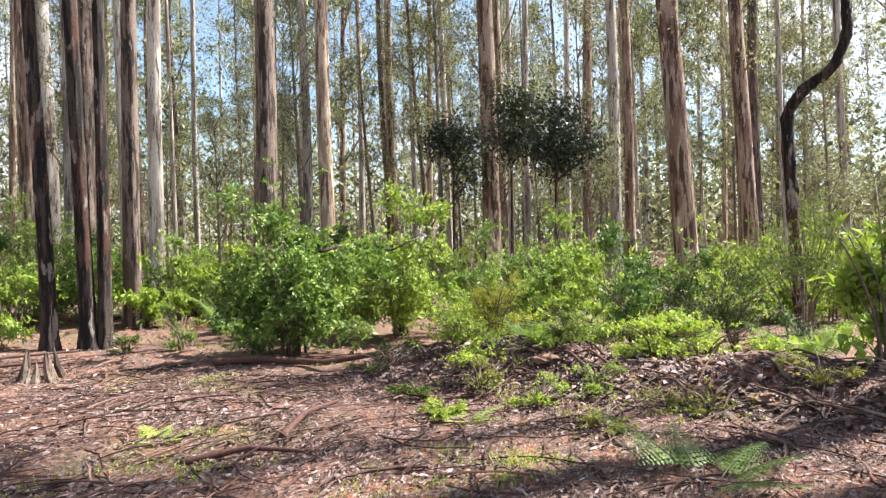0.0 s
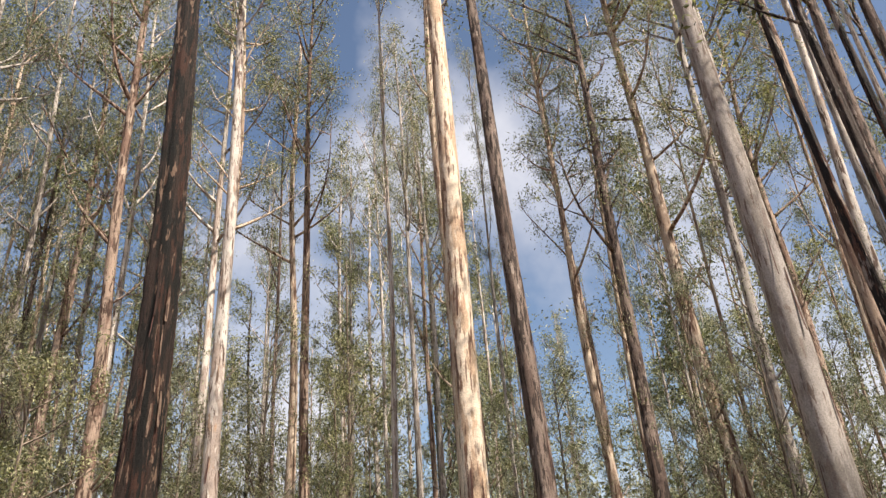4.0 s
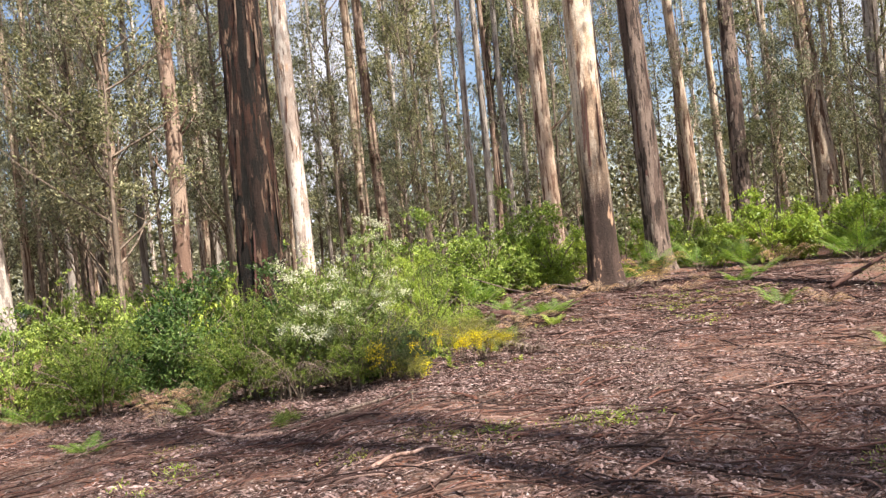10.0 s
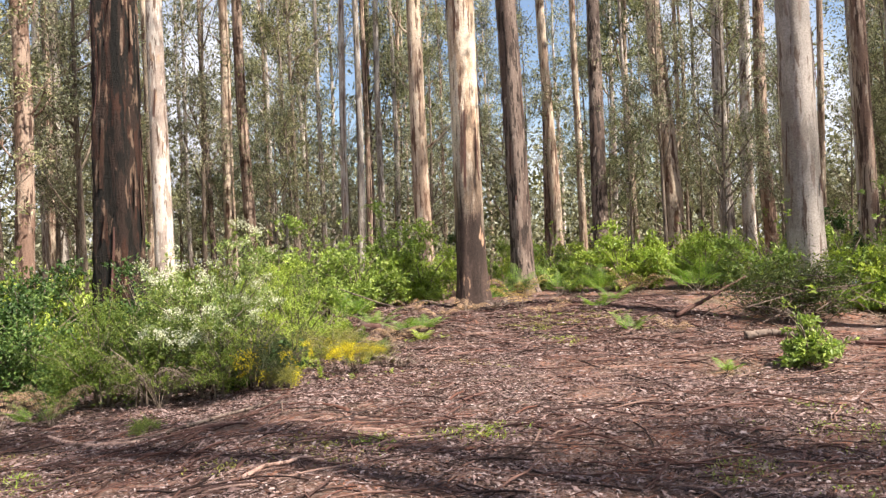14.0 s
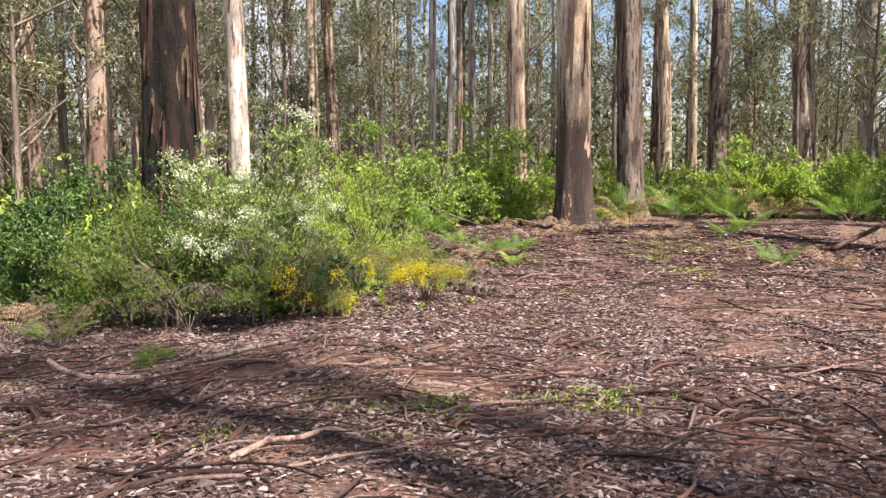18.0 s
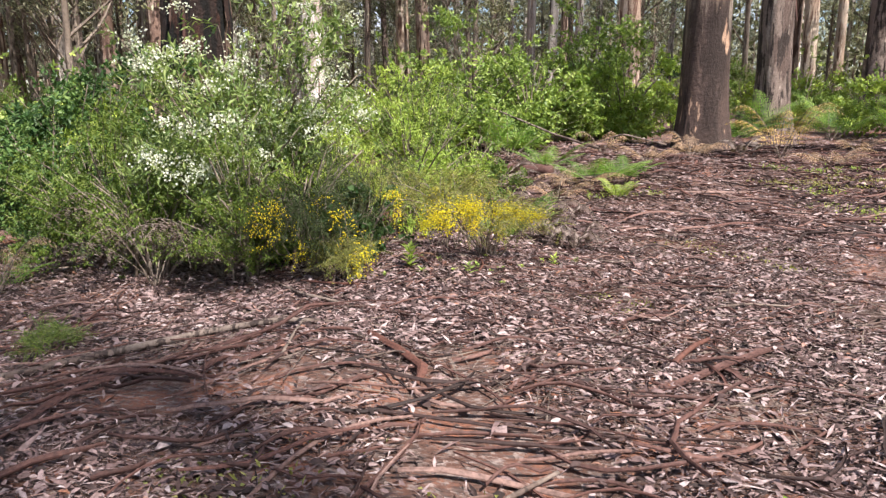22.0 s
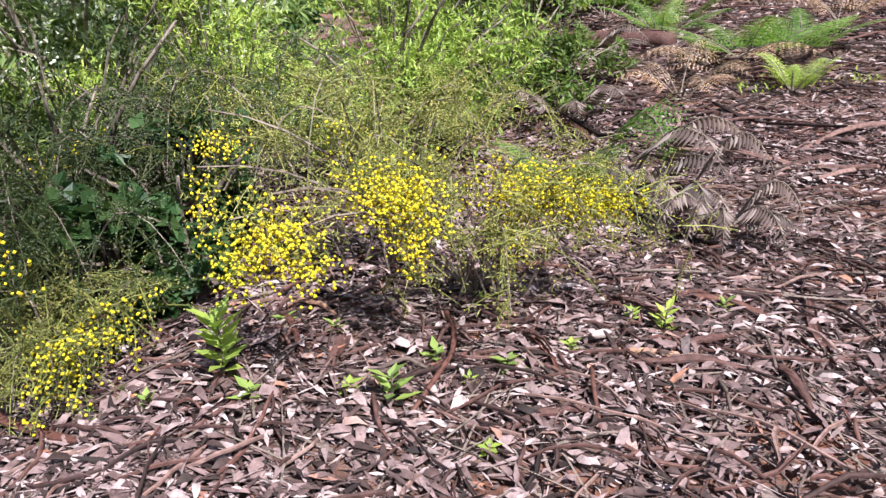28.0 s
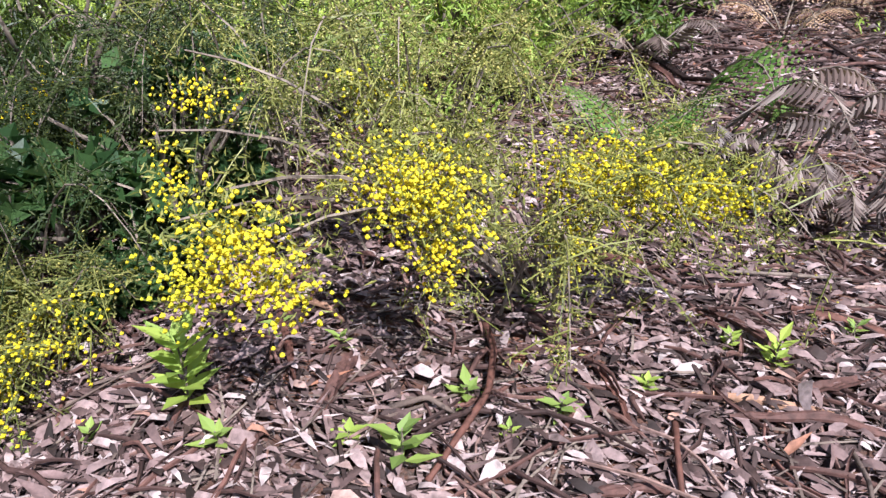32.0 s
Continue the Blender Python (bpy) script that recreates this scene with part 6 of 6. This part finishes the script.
slab([(-2.46, 9.16), (-1.97, 8.84), (-1.67, 8.83)], 0.023, REDBARK, "red-brown slab of shed bark on dry leaves", 1438)
slab([(-1.66, 7.95), (-1.41, 8.02)], 0.021, STRIP, "dark curled slab of shed bark on the litter", 1439)
stick("fallen_branch", [on(-1.49, 5.39, 0.02), on(-1.36, 5.54, 0.05), on(-1.2, 5.58, 0.05), on(-1.11, 5.78, 0.05), on(-0.94, 5.76, 0.02)], 0.0185, 0.0123, "crooked pinkish branch lying on the litter", PALEWOOD, 7, 1440, "branch")
slab([(-1.61, 5.63), (-1.62, 5.86), (-1.52, 6.05)], 0.037, STRIP, "dark curled slab of shed bark on the litter", 1441)
slab([(-1.49, 6.07), (-1.39, 6.16)], 0.021, REDBARK, "red-brown slab of shed bark on dry leaves", 1442)
slab([(-2.27, 6.24), (-2.13, 6.51), (-1.92, 6.76)], 0.034, STRIP, "dark curled slab of shed bark on the litter", 1443)
slab([(-1.43, 7.07), (-1.17, 7.54)], 0.030, STRIP, "dark curled slab of shed bark on the litter", 1444)
slab([(-1.88, 5.46), (-1.91, 5.73)], 0.049, STRIP, "dark curled slab of shed bark on the litter", 1445)
slab([(-2.43, 6.85), (-2.47, 7.15), (-2.23, 7.75)], 0.037, STRIP, "dark curled slab of shed bark on the litter", 1446)
slab([(-3.39, 7.04), (-2.92, 6.86), (-2.45, 6.7)], 0.045, REDBARK, "red-brown slab of shed bark on dry leaves", 1447)
stick("fallen_stick", [on(0.31, 6.42, 0.02), on(0.42, 6.68, 0.05), on(0.73, 7.01, 0.02)], 0.0125, 0.0083, "thin grey-brown stick on the litter", DEADWOOD, 7, 1448, "branch")
stick("fallen_stick", [on(0.72, 7.28, 0.02), on(0.87, 7.39, 0.05), on(1.0, 7.49, 0.03)], 0.0130, 0.0087, "broken reddish stick lying on dry leaves", REDBARK, 7, 1449, "branch")
slab([(1.12, 7.87), (1.22, 7.66)], 0.045, STRIP, "dark curled slab of shed bark on the litter", 1450)
slab([(1.06, 7.11), (1.25, 6.84)], 0.043, STRIP, "dark curled slab of shed bark on the litter", 1451)
slab([(0.81, 6.78), (0.97, 6.48), (1.08, 6.22)], 0.045, STRIP, "dark curled slab of shed bark on the litter", 1452)
slab([(-0.23, 5.75), (-0.03, 5.91), (0.24, 6.01)], 0.028, STRIP, "dark curled slab of shed bark on the litter", 1453)
slab([(0.18, 5.96), (0.29, 5.98)], 0.060, REDBARK, "red-brown slab of shed bark on dry leaves", 1454)
slab([(-0.52, 5.99), (-0.33, 6.06)], 0.018, REDBARK, "red-brown slab of shed bark on dry leaves", 1455)
stick("fallen_stick", [on(-0.61, 6.41, 0.02), on(-0.46, 6.69, 0.05), on(-0.33, 6.95, 0.03)], 0.0110, 0.0073, "thin grey-brown stick on the litter", DEADWOOD, 7, 1456, "branch")
slab([(-0.24, 6.12), (-0.21, 6.33)], 0.053, REDBARK, "red-brown slab of shed bark on dry leaves", 1457)
slab([(-2.92, 8.84), (-2.04, 8.52), (-1.11, 8.29)], 0.045, STRIP, "dark curled slab of shed bark on the litter", 1458)
slab([(-0.2, 7.53), (0.62, 8.35)], 0.045, STRIP, "dark curled slab of shed bark on the litter", 1459)
slab([(0.81, 6.36), (1.7, 6.92)], 0.045, STRIP, "dark curled slab of shed bark on the litter", 1461)
slab([(2.17, 6.68), (3.35, 7.12)], 0.045, STRIP, "dark curled slab of shed bark on the litter", 1462)
stick("fallen_stick", [on(-3.9, 17.03, 0.02), on(-2.78, 16.96, 0.05), on(-1.67, 16.88, 0.03)], 0.0250, 0.0167, "thin grey-brown stick on the litter", DEADWOOD, 7, 1463, "branch")
slab([(-3.83, 7.3), (-2.91, 7.16)], 0.045, STRIP, "dark curled slab of shed bark on the litter", 1464)
slab([(8.45, 4.61), (8.25, 3.6), (8.76, 3.32)], 0.043, STRIP, "dark curled slab of shed bark on the litter", 1465)
slab([(6.8, 5.88), (7.54, 5.71)], 0.045, STRIP, "dark curled slab of shed bark on the litter", 1466)
slab([(5.53, 4.77), (6.09, 4.45)], 0.041, STRIP, "dark curled slab of shed bark on the litter", 1467)
slab([(7.68, 2.36), (8.34, 1.97)], 0.041, STRIP, "dark curled slab of shed bark on the litter", 1468)
slab([(9.55, 6.94), (10.47, 6.47)], 0.059, REDBARK, "red-brown slab of shed bark on dry leaves", 1469)
slab([(5.92, 2.68), (6.43, 2.29)], 0.037, STRIP, "dark curled slab of shed bark on the litter", 1471)

q = np.random.default_rng(77)
near = 0
while near < 230:
    x, y = q.uniform(-3.4, 3.2), q.uniform(3.6, 12.0)
    if not inside(x, y):
        continue
    g = Geo()
    strip_geo(g, x, y, q.normal(0.25, 0.75), q.uniform(0.15, 0.8) * (0.6 if y > 8.3 else 1.1), q.uniform(0.005, 0.024) * (0.5 if y > 8.0 else 0.9), q, 0.06)
    ob = new("bark_strip", g.mesh("bark_strip", STRIP))
    tagged(ob, "curled dark red-brown strip of shed bark", "bark", "shed bark strips")
    near += 1
g = Geo()
done = 0
while done < 3600:
    x, y = q.uniform(-12, 11), q.uniform(-1, 17)
    if not inside(x, y):
        continue
    strip_geo(g, x, y, q.normal(0.2, 0.7), q.uniform(0.15, 1.0) * (0.5 if y > 8.2 and abs(x + 0.8) < 2.4 else 1), q.uniform(0.008, 0.034) * (0.3 if y > 8.0 and abs(x + 0.8) < 2.4 else 0.7), q, 0.05)
    done += 1
for _ in range(420):
    strip_geo(g, q.uniform(-2.2, 5.0), q.uniform(11.3, 16.2), q.normal(0.1, 0.6), q.uniform(0.2, 1.0), q.uniform(0.012, 0.035), q, 0.06)
for _ in range(1300):
    strip_geo(g, q.uniform(-2.6, 0.8), q.uniform(8.3, 11.8), q.uniform(0, 3.14), q.uniform(0.05, 0.24), q.uniform(0.003, 0.010), q, 0.03)
tagged(piece("bark_litter", g, STRIP), "shed bark strips strewn over the forest floor", "bark litter", kind="stuff")
g = Geo()
for _ in range(2600):
    if _ < 1500:
        x, y = q.uniform(-3.0, 1.2), q.uniform(7.5, 11.8)
    else:
        x, y = q.uniform(-9, 9), q.uniform(0, 16)
    a, ln = q.uniform(0, 3.14), q.uniform(0.08, 0.5)
    xs, ys = x + np.cos(a) * ln * np.array([-0.5, 0, 0.5]), y + np.sin(a) * ln * np.array([-0.5, 0.08, 0.5])
    g.tube(np.stack([xs, ys, rise(xs, ys) + q.uniform(0.006, 0.035, 3)], -1), [0.003, 0.0026, 0.0014], 3, False)
tagged(piece("twig_litter", g, DEADWOOD), "thin dry twigs strewn over leaf litter", "twigs", kind="stuff")
